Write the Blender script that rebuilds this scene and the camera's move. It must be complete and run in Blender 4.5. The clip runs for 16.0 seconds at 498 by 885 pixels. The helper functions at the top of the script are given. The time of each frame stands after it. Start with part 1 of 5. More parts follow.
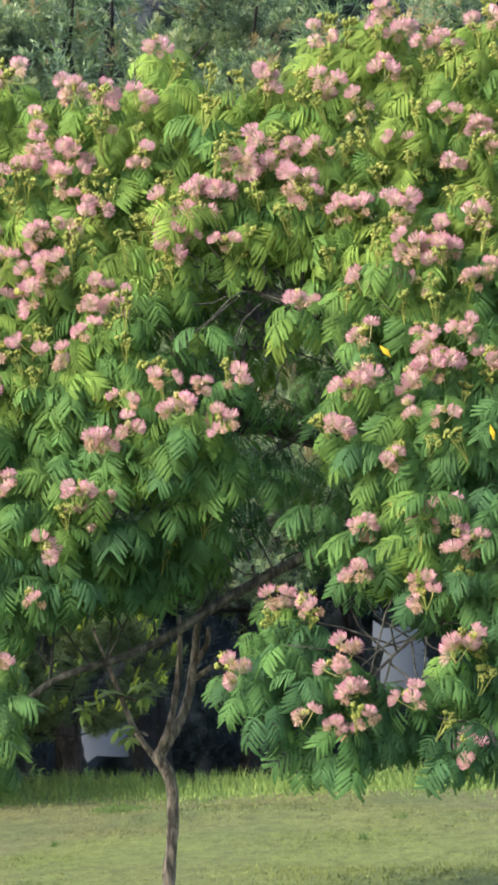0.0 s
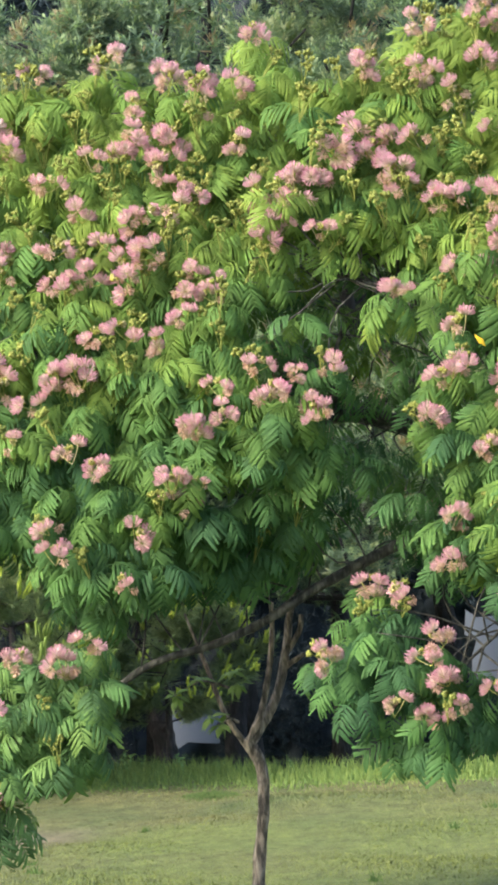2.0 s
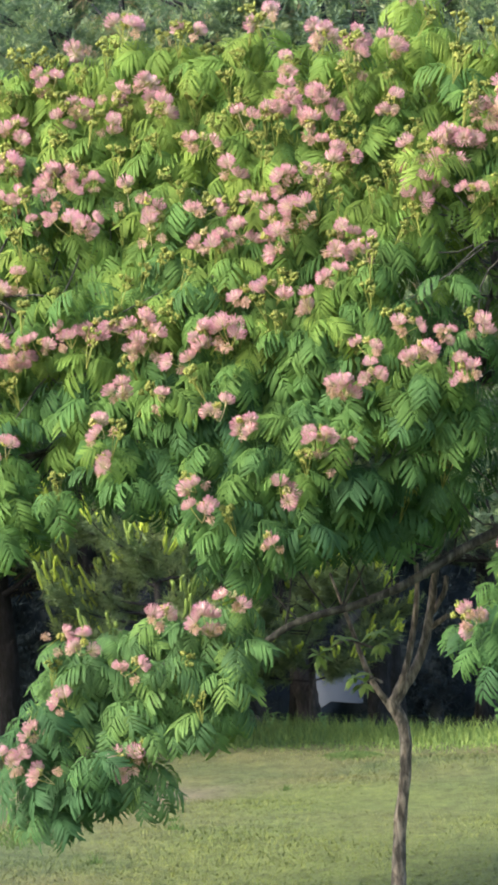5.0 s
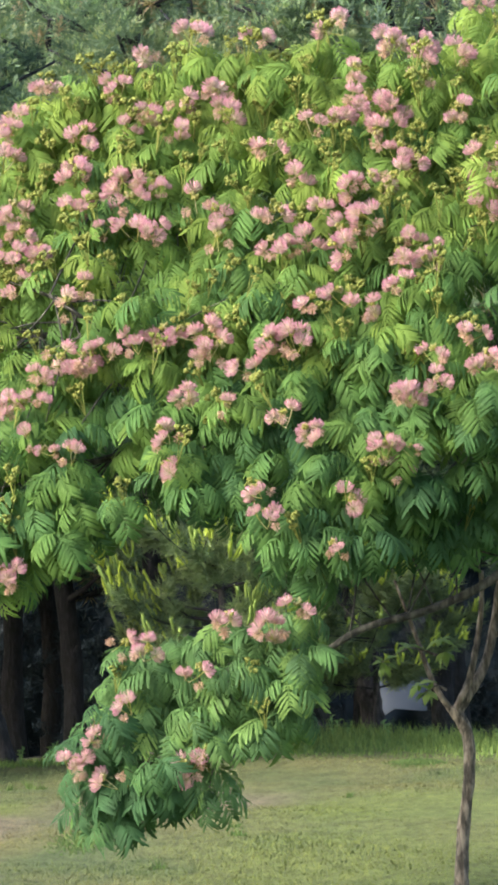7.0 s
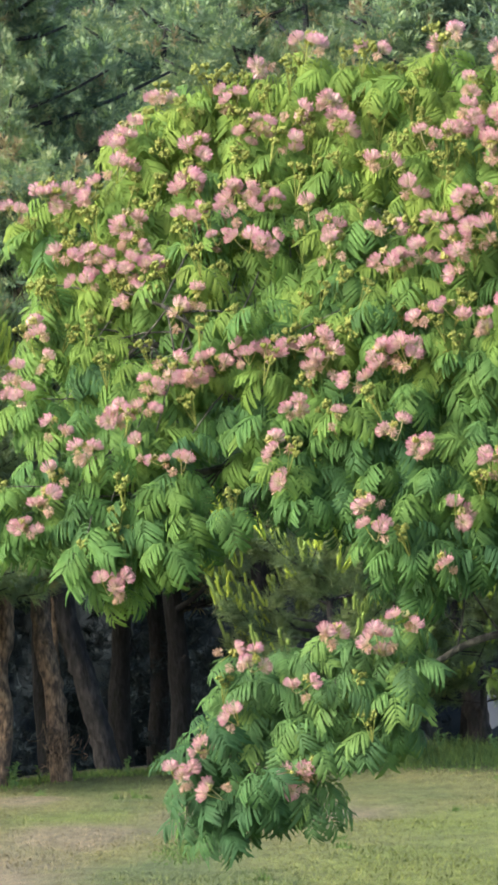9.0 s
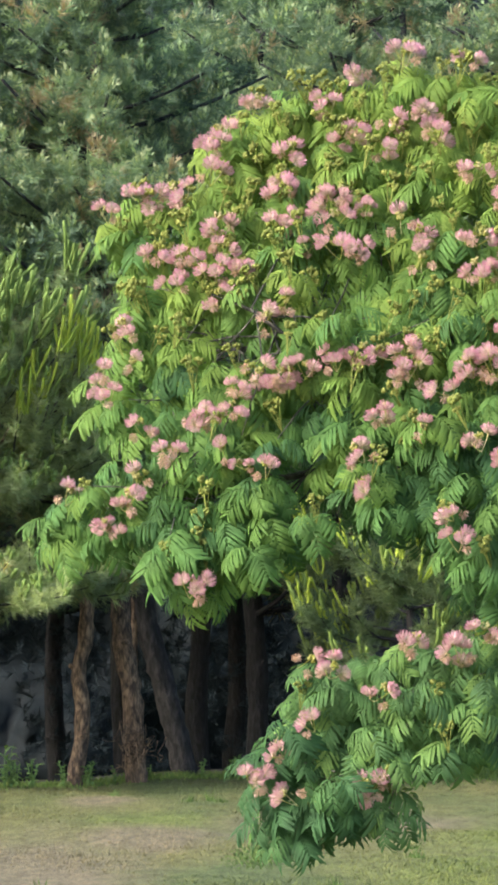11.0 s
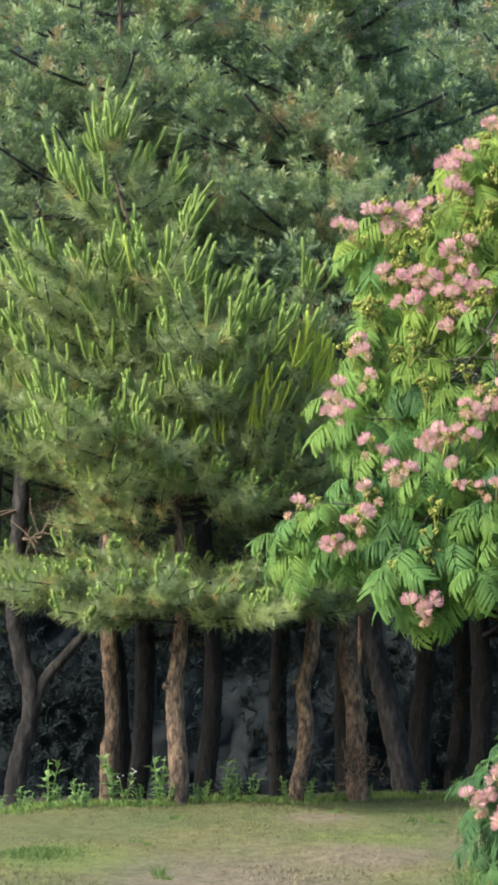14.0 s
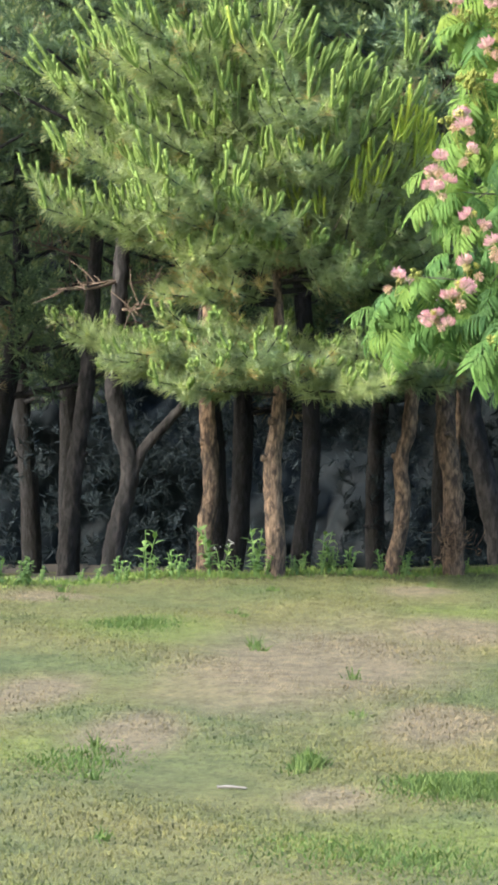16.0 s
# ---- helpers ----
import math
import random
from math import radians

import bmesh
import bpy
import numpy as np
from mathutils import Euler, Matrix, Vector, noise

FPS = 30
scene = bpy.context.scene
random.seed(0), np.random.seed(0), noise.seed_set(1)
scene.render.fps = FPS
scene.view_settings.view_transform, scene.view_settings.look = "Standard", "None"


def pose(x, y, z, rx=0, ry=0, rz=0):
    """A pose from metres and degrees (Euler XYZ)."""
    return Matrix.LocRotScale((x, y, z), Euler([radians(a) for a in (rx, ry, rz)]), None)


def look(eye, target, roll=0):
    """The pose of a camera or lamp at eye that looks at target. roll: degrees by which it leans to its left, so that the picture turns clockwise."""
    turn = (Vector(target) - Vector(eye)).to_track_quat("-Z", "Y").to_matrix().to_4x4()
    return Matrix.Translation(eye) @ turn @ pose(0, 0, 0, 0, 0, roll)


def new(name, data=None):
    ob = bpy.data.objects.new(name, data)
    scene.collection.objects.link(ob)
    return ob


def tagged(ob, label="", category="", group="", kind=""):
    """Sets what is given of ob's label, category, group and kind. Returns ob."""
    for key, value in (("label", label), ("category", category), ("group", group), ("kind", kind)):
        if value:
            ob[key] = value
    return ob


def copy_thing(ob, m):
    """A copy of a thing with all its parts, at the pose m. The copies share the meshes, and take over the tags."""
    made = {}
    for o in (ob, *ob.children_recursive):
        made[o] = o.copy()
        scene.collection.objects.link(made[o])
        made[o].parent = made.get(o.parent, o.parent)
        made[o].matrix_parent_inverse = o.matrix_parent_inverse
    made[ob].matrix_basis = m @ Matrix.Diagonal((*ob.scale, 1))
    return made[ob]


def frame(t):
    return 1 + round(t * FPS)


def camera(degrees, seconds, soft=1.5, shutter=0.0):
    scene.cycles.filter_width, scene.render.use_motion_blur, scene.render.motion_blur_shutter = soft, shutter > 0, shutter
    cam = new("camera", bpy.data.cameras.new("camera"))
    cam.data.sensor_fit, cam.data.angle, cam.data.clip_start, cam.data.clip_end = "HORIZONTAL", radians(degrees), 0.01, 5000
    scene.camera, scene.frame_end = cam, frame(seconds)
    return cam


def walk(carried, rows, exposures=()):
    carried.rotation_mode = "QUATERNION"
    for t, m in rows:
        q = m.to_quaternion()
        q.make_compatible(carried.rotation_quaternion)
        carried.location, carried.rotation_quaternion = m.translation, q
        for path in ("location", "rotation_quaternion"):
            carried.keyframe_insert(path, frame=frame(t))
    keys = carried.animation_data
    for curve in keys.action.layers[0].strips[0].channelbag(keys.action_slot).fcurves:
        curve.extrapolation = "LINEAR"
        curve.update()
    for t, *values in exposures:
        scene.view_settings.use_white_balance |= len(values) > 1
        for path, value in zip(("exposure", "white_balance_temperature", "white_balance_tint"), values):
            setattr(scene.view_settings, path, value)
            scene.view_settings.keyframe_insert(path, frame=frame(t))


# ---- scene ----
EYE = 1.6


def aim(yaw, pitch, roll):
    """The camera at its one standpoint, turned left, up and over."""
    return pose(0, 0, EYE, 0, 0, yaw) @ pose(0, 0, 0, 90 + pitch) @ pose(0, 0, 0, 0, 0, roll)


cam = camera(6.3105, 16.0, soft=3.4)
ROWS = [
    (0.0, -5.401, 1.253, -4.646),
    (0.5, -5.317, 1.290, -4.572),
    (1.0, -5.202, 1.295, -4.468),
    (1.5, -4.891, 1.288, -4.331),
    (2.0, -4.204, 1.186, -4.155),
    (2.5, -3.706, 1.066, -3.729),
    (3.0, -3.130, 0.989, -3.374),
    (3.5, -2.871, 0.875, -3.373),
    (4.0, -2.695, 0.773, -3.304),
    (6.5, -1.671, 0.834, -2.902),
    (7.0, -1.474, 0.912, -2.749),
    (7.5, -1.282, 0.984, -2.494),
    (8.0, -0.880, 1.057, -2.338),
    (8.5, -0.338, 1.098, -2.280),
    (11.0, 0.995, 1.207, -0.247),
    (11.5, 1.446, 1.278, 0.415),
    (12.0, 1.816, 1.363, 0.803),
    (12.5, 2.468, 1.422, 0.948),
    (13.0, 3.227, 1.423, 0.969),
    (13.5, 3.563, 1.427, 1.237),
    (14.0, 3.938, 1.401, 1.597),
    (14.5, 4.255, 1.286, 1.943),
    (15.0, 4.566, -0.019, 2.249),
    (15.5, 4.880, -1.386, 2.360),
    (16.0, 5.100, -1.520, 2.300),
]
walk(cam, [(t, aim(yaw, pitch, roll)) for t, yaw, pitch, roll in ROWS],
     [(0.0, 1.93), (8.7, 1.90), (12.0, 1.83), (13.5, 1.79), (14.1, 1.83), (14.5, 1.97), (15.2, 2.09), (16.0, 2.15)])

# ---- light ----
SUN_FROM = Vector((-0.80, -0.46, 0.58)).normalized()
world = bpy.data.worlds.new("world")
scene.world = world
world.use_nodes = True
wn = world.node_tree
sky = wn.nodes.new("ShaderNodeTexSky")
sky.sky_type, sky.sun_disc = "NISHITA", False
sky.sun_elevation = math.asin(SUN_FROM.z)
sky.sun_rotation = math.atan2(SUN_FROM.x, SUN_FROM.y)
sky.air_density, sky.dust_density = 1.0, 3.0
wn.links.new(sky.outputs[0], wn.nodes["Background"].inputs[0])
wn.nodes["Background"].inputs[1].default_value = 0.15
sun = new("sun", bpy.data.lights.new("sun", "SUN"))
sun.data.energy, sun.data.angle, sun.data.color = 2.1, radians(24.0), (1.0, 0.92, 0.80)
sun.matrix_world = look((0, 0, 30), Vector((0, 0, 30)) - SUN_FROM)


# ---- materials ----
def nodes_of(name):
    m = bpy.data.materials.new(name)
    m.use_nodes = True
    nt = m.node_tree
    return m, nt, nt.nodes["Principled BSDF"]


def node(nt, kind, **values):
    n = nt.nodes.new(kind)
    for key, value in values.items():
        n.inputs[key].default_value = value
    return n


def ramp(nt, stops):
    n = nt.nodes.new("ShaderNodeValToRGB")
    el = n.color_ramp.elements
    while len(el) < len(stops):
        el.new(0.5)
    for e, (p, c) in zip(el, stops):
        e.position, e.color = p, (*c, 1)
    return n


def mix(nt, a, b, fac, blend="MIX"):
    n = nt.nodes.new("ShaderNodeMix")
    n.data_type, n.blend_type = "RGBA", blend
    for s, v in ((0, fac), (6, a), (7, b)):
        if hasattr(v, "is_linked"):
            nt.links.new(v, n.inputs[s])
        elif s == 0:
            n.inputs[s].default_value = v
        else:
            n.inputs[s].default_value = (*v, 1)
    return n.outputs[2]


def noise_tex(nt, scale, detail=4.0, rough=0.6, coords=None, stretch=(1, 1, 1)):
    if coords is None:
        coords = nt.nodes.new("ShaderNodeNewGeometry").outputs["Position"]
    mp = nt.nodes.new("ShaderNodeMapping")
    mp.inputs["Scale"].default_value = stretch
    nt.links.new(coords, mp.inputs[0])
    n = node(nt, "ShaderNodeTexNoise", Scale=scale, Detail=detail, Roughness=rough)
    nt.links.new(mp.outputs[0], n.inputs["Vector"])
    return n.outputs[0]


def bump(nt, bsdf, height, strength, distance):
    b = node(nt, "ShaderNodeBump", Strength=strength, Distance=distance)
    nt.links.new(height, b.inputs["Height"])
    nt.links.new(b.outputs[0], bsdf.inputs["Normal"])


def foliage(name, stops, tone="attribute", rough=0.65, through_light=0.3, glow=(1.0, 1.1, 0.5), spot_scale=9.0):
    """Leaves and needles: colour by the leaf's own tone, finer mottling, some light through the blade."""
    m, nt, p = nodes_of(name)
    if tone == "attribute":
        a = nt.nodes.new("ShaderNodeAttribute")
        a.attribute_name = "tone"
        value = a.outputs["Fac"]
    else:
        value = nt.nodes.new("ShaderNodeObjectInfo").outputs["Random"]
    r = ramp(nt, stops)
    nt.links.new(value, r.inputs[0])
    n = noise_tex(nt, spot_scale, 3.0)
    mott = ramp(nt, [(0.3, (0.72, 0.72, 0.72)), (0.7, (1.25, 1.25, 1.2))])
    nt.links.new(n, mott.inputs[0])
    colour = mix(nt, r.outputs[0], mott.outputs[0], 1.0, "MULTIPLY")
    nt.links.new(colour, p.inputs["Base Color"])
    p.inputs["Roughness"].default_value = rough
    p.inputs["Specular IOR Level"].default_value = 0.12
    t = nt.nodes.new("ShaderNodeBsdfTranslucent")
    nt.links.new(mix(nt, colour, glow, 1.0, "MULTIPLY"), t.inputs[0])
    s = node(nt, "ShaderNodeMixShader", Fac=through_light)
    nt.links.new(p.outputs[0], s.inputs[1])
    nt.links.new(t.outputs[0], s.inputs[2])
    nt.links.new(s.outputs[0], nt.nodes["Material Output"].inputs[0])
    return m


def bark(name, dark, mid, light, scale=14.0, stretch=(1, 1, 0.28)):
    """Bark: fine upright flakes, deeper cracks between plates, and broad weathering."""
    m, nt, p = nodes_of(name)
    big = noise_tex(nt, 3.5, 3.0)
    fine = noise_tex(nt, scale, 5.0, 0.6, None, stretch)
    r = ramp(nt, [(0.41, dark), (0.49, mid), (0.60, light)])
    nt.links.new(fine, r.inputs[0])
    patch = ramp(nt, [(0.35, (0.66, 0.66, 0.68)), (0.65, (1.2, 1.15, 1.1))])
    nt.links.new(big, patch.inputs[0])
    colour = mix(nt, r.outputs[0], patch.outputs[0], 1.0, "MULTIPLY")
    mp = nt.nodes.new("ShaderNodeMapping")
    mp.inputs["Scale"].default_value = (1, 1, 0.34)
    nt.links.new(nt.nodes.new("ShaderNodeNewGeometry").outputs["Position"], mp.inputs[0])
    plates = node(nt, "ShaderNodeTexVoronoi", Scale=scale * 0.8, Randomness=1.0)
    plates.feature = "DISTANCE_TO_EDGE"
    nt.links.new(mp.outputs[0], plates.inputs["Vector"])
    crack = ramp(nt, [(0.0, (0.30, 0.28, 0.27)), (0.16, (1.05, 1.05, 1.05))])
    nt.links.new(plates.outputs["Distance"], crack.inputs[0])
    nt.links.new(mix(nt, colour, crack.outputs[0], 0.6, "MULTIPLY"), p.inputs["Base Color"])
    p.inputs["Roughness"].default_value = 0.9
    bump(nt, p, fine, 1.0, 0.025)
    return m


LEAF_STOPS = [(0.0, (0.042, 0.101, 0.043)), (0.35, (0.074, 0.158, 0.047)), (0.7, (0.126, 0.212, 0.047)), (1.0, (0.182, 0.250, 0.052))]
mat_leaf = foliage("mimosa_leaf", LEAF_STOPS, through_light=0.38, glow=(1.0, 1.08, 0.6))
# Single leaves of the hanging branch: its shade is kept in darker stops.
mat_leaf_own = foliage("mimosa_leaf_single", [(0.0, (0.050, 0.108, 0.044)), (0.8, (0.080, 0.160, 0.052)), (1.0, (0.125, 0.205, 0.055))], "random")
mat_bud = foliage("mimosa_bud", [(0.0, (0.17, 0.205, 0.055)), (1.0, (0.26, 0.285, 0.08))], spot_scale=30)
mat_yellow = foliage("yellow_leaf", [(0.0, (0.55, 0.37, 0.03)), (1.0, (0.6, 0.40, 0.03))])
mat_needle = foliage("pine_needle", [(0.0, (0.195, 0.270, 0.190)), (0.5, (0.335, 0.405, 0.240)), (0.85, (0.45, 0.50, 0.270)), (1.0, (0.46, 0.38, 0.22))], through_light=0.5)
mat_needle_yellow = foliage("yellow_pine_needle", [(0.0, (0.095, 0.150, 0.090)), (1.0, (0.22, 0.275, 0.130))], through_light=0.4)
mat_needle_far = foliage("far_pine_needle", [(0.0, (0.076, 0.122, 0.098)), (0.4, (0.148, 0.215, 0.146)), (0.9, (0.265, 0.360, 0.210)), (1.0, (0.30, 0.245, 0.17))], through_light=0.4, spot_scale=1.2)
mat_candle = foliage("pine_candle", [(0.0, (0.125, 0.200, 0.062)), (0.75, (0.205, 0.290, 0.078)), (1.0, (0.30, 0.38, 0.080))], "random", through_light=0.2)
# Yellow-green shoots, lightened to put sunlight on the pine's shaded right bough.
mat_candle_yellow = foliage("yellow_pine_candle", [(0.0, (0.27, 0.37, 0.065)), (1.0, (0.39, 0.47, 0.080))], "random", through_light=0.35)
# Near-black blue stops hold the wood's shade and its bluish haze.
mat_shade_leaf = foliage("shaded_undergrowth_leaf", [(0.0, (0.017, 0.027, 0.035)), (1.0, (0.025, 0.039, 0.049))], through_light=0.1)
# Almost black: stands for the unlit depth of the wood.
mat_deep_shade = foliage("deep_shade_leaf", [(0.0, (0.011, 0.016, 0.021)), (1.0, (0.015, 0.022, 0.028))], through_light=0.05)
mat_weed = foliage("weed_leaf", [(0.0, (0.095, 0.185, 0.070)), (1.0, (0.19, 0.295, 0.105))])
mat_sapling = foliage("sapling_leaf", [(0.0, (0.10, 0.17, 0.055)), (1.0, (0.19, 0.27, 0.085))])
mat_bark_mimosa = bark("mimosa_bark", (0.018, 0.020, 0.016), (0.043, 0.046, 0.037), (0.092, 0.095, 0.079), 34.0)
mat_bark_sapling = bark("sapling_bark", (0.075, 0.068, 0.056), (0.180, 0.158, 0.130), (0.30, 0.265, 0.22), 42.0)
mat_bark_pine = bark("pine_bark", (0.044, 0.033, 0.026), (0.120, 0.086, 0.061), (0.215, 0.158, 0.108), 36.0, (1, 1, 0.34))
# Pine bark again, with the shade on the nearer trunks put into its grey.
mat_bark_grey = bark("grey_shaded_pine_bark", (0.006, 0.006, 0.007), (0.015, 0.015, 0.017), (0.040, 0.039, 0.040), 20.0, (1, 1, 0.36))
# Darkest copy: the deep wood's shade is put into the bark colour.
mat_bark_shaded = bark("shaded_pine_bark", (0.005, 0.006, 0.007), (0.009, 0.010, 0.013), (0.018, 0.020, 0.024), 34.0, (1, 1, 0.32))


def make_blossom_material():
    """Filaments pale at the base and pink at the end, withered heads peach-brown, the stalk and buds green-yellow."""
    m, nt, p = nodes_of("mimosa_blossom")
    a = nt.nodes.new("ShaderNodeAttribute")
    a.attribute_name = "tip"
    fresh = ramp(nt, [(0.0, (0.30, 0.33, 0.075)), (0.08, (0.36, 0.36, 0.10)), (0.14, (0.46, 0.40, 0.25)), (0.5, (0.58, 0.46, 0.40)), (0.75, (0.57, 0.34, 0.38)), (1.0, (0.55, 0.19, 0.34))])
    old = ramp(nt, [(0.0, (0.34, 0.34, 0.09)), (0.1, (0.36, 0.30, 0.14)), (0.5, (0.43, 0.30, 0.20)), (1.0, (0.42, 0.26, 0.19))])
    nt.links.new(a.outputs["Fac"], fresh.inputs[0])
    nt.links.new(a.outputs["Fac"], old.inputs[0])
    g = nt.nodes.new("ShaderNodeAttribute")
    g.attribute_name = "tone"
    colour = mix(nt, fresh.outputs[0], old.outputs[0], g.outputs["Fac"])
    pale = ramp(nt, [(0.42, (0, 0, 0)), (0.66, (0.35, 0.35, 0.35))])
    nt.links.new(noise_tex(nt, 26.0, 3.0), pale.inputs[0])
    colour = mix(nt, colour, (0.66, 0.50, 0.54), pale.outputs[0])
    nt.links.new(colour, p.inputs["Base Color"])
    p.inputs["Roughness"].default_value = 0.7
    p.inputs["Specular IOR Level"].default_value = 0.1
    t = nt.nodes.new("ShaderNodeBsdfTranslucent")
    nt.links.new(colour, t.inputs[0])
    s = node(nt, "ShaderNodeMixShader", Fac=0.4)
    nt.links.new(p.outputs[0], s.inputs[1])
    nt.links.new(t.outputs[0], s.inputs[2])
    nt.links.new(s.outputs[0], nt.nodes["Material Output"].inputs[0])
    return m


mat_blossom = make_blossom_material()


# Dry straw patches in the lawn: across, ahead, half width, half depth.
DRY = ((-1.53, 21.3, 0.68, 3.2), (-2.57, 19.0, 0.22, 1.2), (-1.95, 17.25, 0.22, 1.1), (-0.78, 18.2, 0.30, 0.9), (-1.38, 27.4, 0.26, 0.6), (-1.04, 15.4, 0.16, 0.4),
       (-0.95, 24.2, 0.45, 1.0), (0.1, 25.5, 0.7, 1.3), (-3.4, 25.6, 0.3, 0.5))


# Fresher yellow-green patches in the lawn.
FRESH = ((-2.55, 23.1, 0.45, 1.1), (-1.0, 25.3, 0.35, 0.8), (-2.3, 16.4, 0.35, 0.7), (1.3, 24.0, 0.8, 1.5), (1.0, 19.0, 1.0, 4.5), (2.6, 20.0, 1.2, 6.0), (-0.68, 14.0, 0.5, 0.7))


def patch_mask(nt, patches, low, high, most):
    """Soft ellipses on the ground with ragged edges."""
    place = nt.nodes.new("ShaderNodeNewGeometry").outputs["Position"]
    total = None
    for x, y, w, d in patches:
        mp = nt.nodes.new("ShaderNodeMapping")
        mp.vector_type = "TEXTURE"
        mp.inputs["Location"].default_value = (x, y, 0)
        mp.inputs["Scale"].default_value = (w, d, 50)
        nt.links.new(place, mp.inputs[0])
        ln = nt.nodes.new("ShaderNodeVectorMath")
        ln.operation = "LENGTH"
        nt.links.new(mp.outputs[0], ln.inputs[0])
        mr = nt.nodes.new("ShaderNodeMapRange")
        mr.interpolation_type = "SMOOTHSTEP"
        for k, v in ((1, 0.1), (2, 1.7), (3, 1.0), (4, 0.0)):
            mr.inputs[k].default_value = v
        nt.links.new(ln.outputs["Value"], mr.inputs[0])
        if total is None:
            total = mr.outputs[0]
        else:
            mx = nt.nodes.new("ShaderNodeMath")
            mx.operation = "MAXIMUM"
            nt.links.new(total, mx.inputs[0])
            nt.links.new(mr.outputs[0], mx.inputs[1])
            total = mx.outputs[0]
    edge = nt.nodes.new("ShaderNodeMath")
    edge.operation = "ADD"
    nt.links.new(total, edge.inputs[0])
    nt.links.new(noise_tex(nt, 2.6, 6.0, 0.75, None, (1, 0.5, 1)), edge.inputs[1])
    half = nt.nodes.new("ShaderNodeMath")
    half.operation = "MULTIPLY"
    half.inputs[1].default_value = 0.66
    nt.links.new(edge.outputs[0], half.inputs[0])
    mask = ramp(nt, [(low, (0, 0, 0)), (high, (most, most, most))])
    nt.links.new(half.outputs[0], mask.inputs[0])
    return mask.outputs[0]


def make_lawn_material(name, blade):
    m, nt, p = nodes_of(name)
    wide = noise_tex(nt, 0.8, 3.0, 0.6, None, (1, 0.5, 1))
    fine = noise_tex(nt, 38.0, 6.0, 0.75, None, (1, 0.5, 1))
    hue = ramp(nt, [(0.36, (0.074, 0.097, 0.040)), (0.50, (0.100, 0.109, 0.046)), (0.64, (0.117, 0.116, 0.050))])
    nt.links.new(wide, hue.inputs[0])
    dry = patch_mask(nt, DRY, 0.46, 0.86, 0.85)
    fresh = patch_mask(nt, FRESH, 0.40, 0.85, 0.8)
    sunny = mix(nt, hue.outputs[0], (0.108, 0.136, 0.039), fresh)
    colour = mix(nt, sunny, (0.163, 0.135, 0.095) if blade else (0.143, 0.120, 0.085), dry)
    spots = ramp(nt, [(0.36, (0.50, 0.51, 0.50)), (0.48, (0.95, 0.95, 0.95)), (0.66, (1.34, 1.31, 1.24))])
    nt.links.new(fine, spots.inputs[0])
    colour = mix(nt, colour, spots.outputs[0], 0.85, "MULTIPLY")
    clump = ramp(nt, [(0.38, (0.70, 0.74, 0.70)), (0.52, (1, 1, 1)), (0.66, (1.2, 1.17, 1.1))])
    nt.links.new(noise_tex(nt, 9.0, 4.0, 0.7, None, (1, 0.42, 1)), clump.inputs[0])
    colour = mix(nt, colour, clump.outputs[0], 0.9, "MULTIPLY")
    if blade:
        a = nt.nodes.new("ShaderNodeAttribute")
        a.attribute_name = "tone"
        rr = ramp(nt, [(0.0, (0.88, 0.92, 0.86)), (0.7, (1.0, 1.02, 0.98)), (1.0, (1.06, 1.06, 1.0))])
        nt.links.new(a.outputs["Fac"], rr.inputs[0])
        colour = mix(nt, colour, rr.outputs[0], 1.0, "MULTIPLY")
    nt.links.new(colour, p.inputs["Base Color"])
    p.inputs["Roughness"].default_value = 0.85
    p.inputs["Specular IOR Level"].default_value = 0.2
    if not blade:
        bump(nt, p, fine, 0.6, 0.03)
    return m


mat_lawn = make_lawn_material("lawn_soil", False)
mat_blade = make_lawn_material("lawn_blade", True)
mat_edge_grass = foliage("edge_grass", [(0.0, (0.085, 0.150, 0.050)), (1.0, (0.185, 0.250, 0.075))])
mat_tuft = foliage("lush_grass", [(0.0, (0.055, 0.100, 0.038)), (1.0, (0.100, 0.150, 0.050))])


def plain(name, a, b, scale, rough):
    m, nt, p = nodes_of(name)
    n = noise_tex(nt, scale, 5.0)
    nt.links.new(mix(nt, a, b, n), p.inputs["Base Color"])
    p.inputs["Roughness"].default_value = rough
    bump(nt, p, n, 0.3, 0.01)
    return m


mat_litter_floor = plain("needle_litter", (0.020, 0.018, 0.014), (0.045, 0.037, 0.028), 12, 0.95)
mat_panel = plain("pale_blue_panel", (0.066, 0.092, 0.128), (0.080, 0.108, 0.146), 1.5, 0.6)
mat_deadwood = plain("dead_pine_wood", (0.085, 0.060, 0.045), (0.19, 0.145, 0.11), 30, 0.9)
mat_stick = plain("bleached_wood", (0.11, 0.108, 0.10), (0.21, 0.20, 0.195), 30, 0.8)
mat_litter = plain("white_scrap", (0.42, 0.42, 0.42), (0.55, 0.55, 0.55), 60, 0.6)


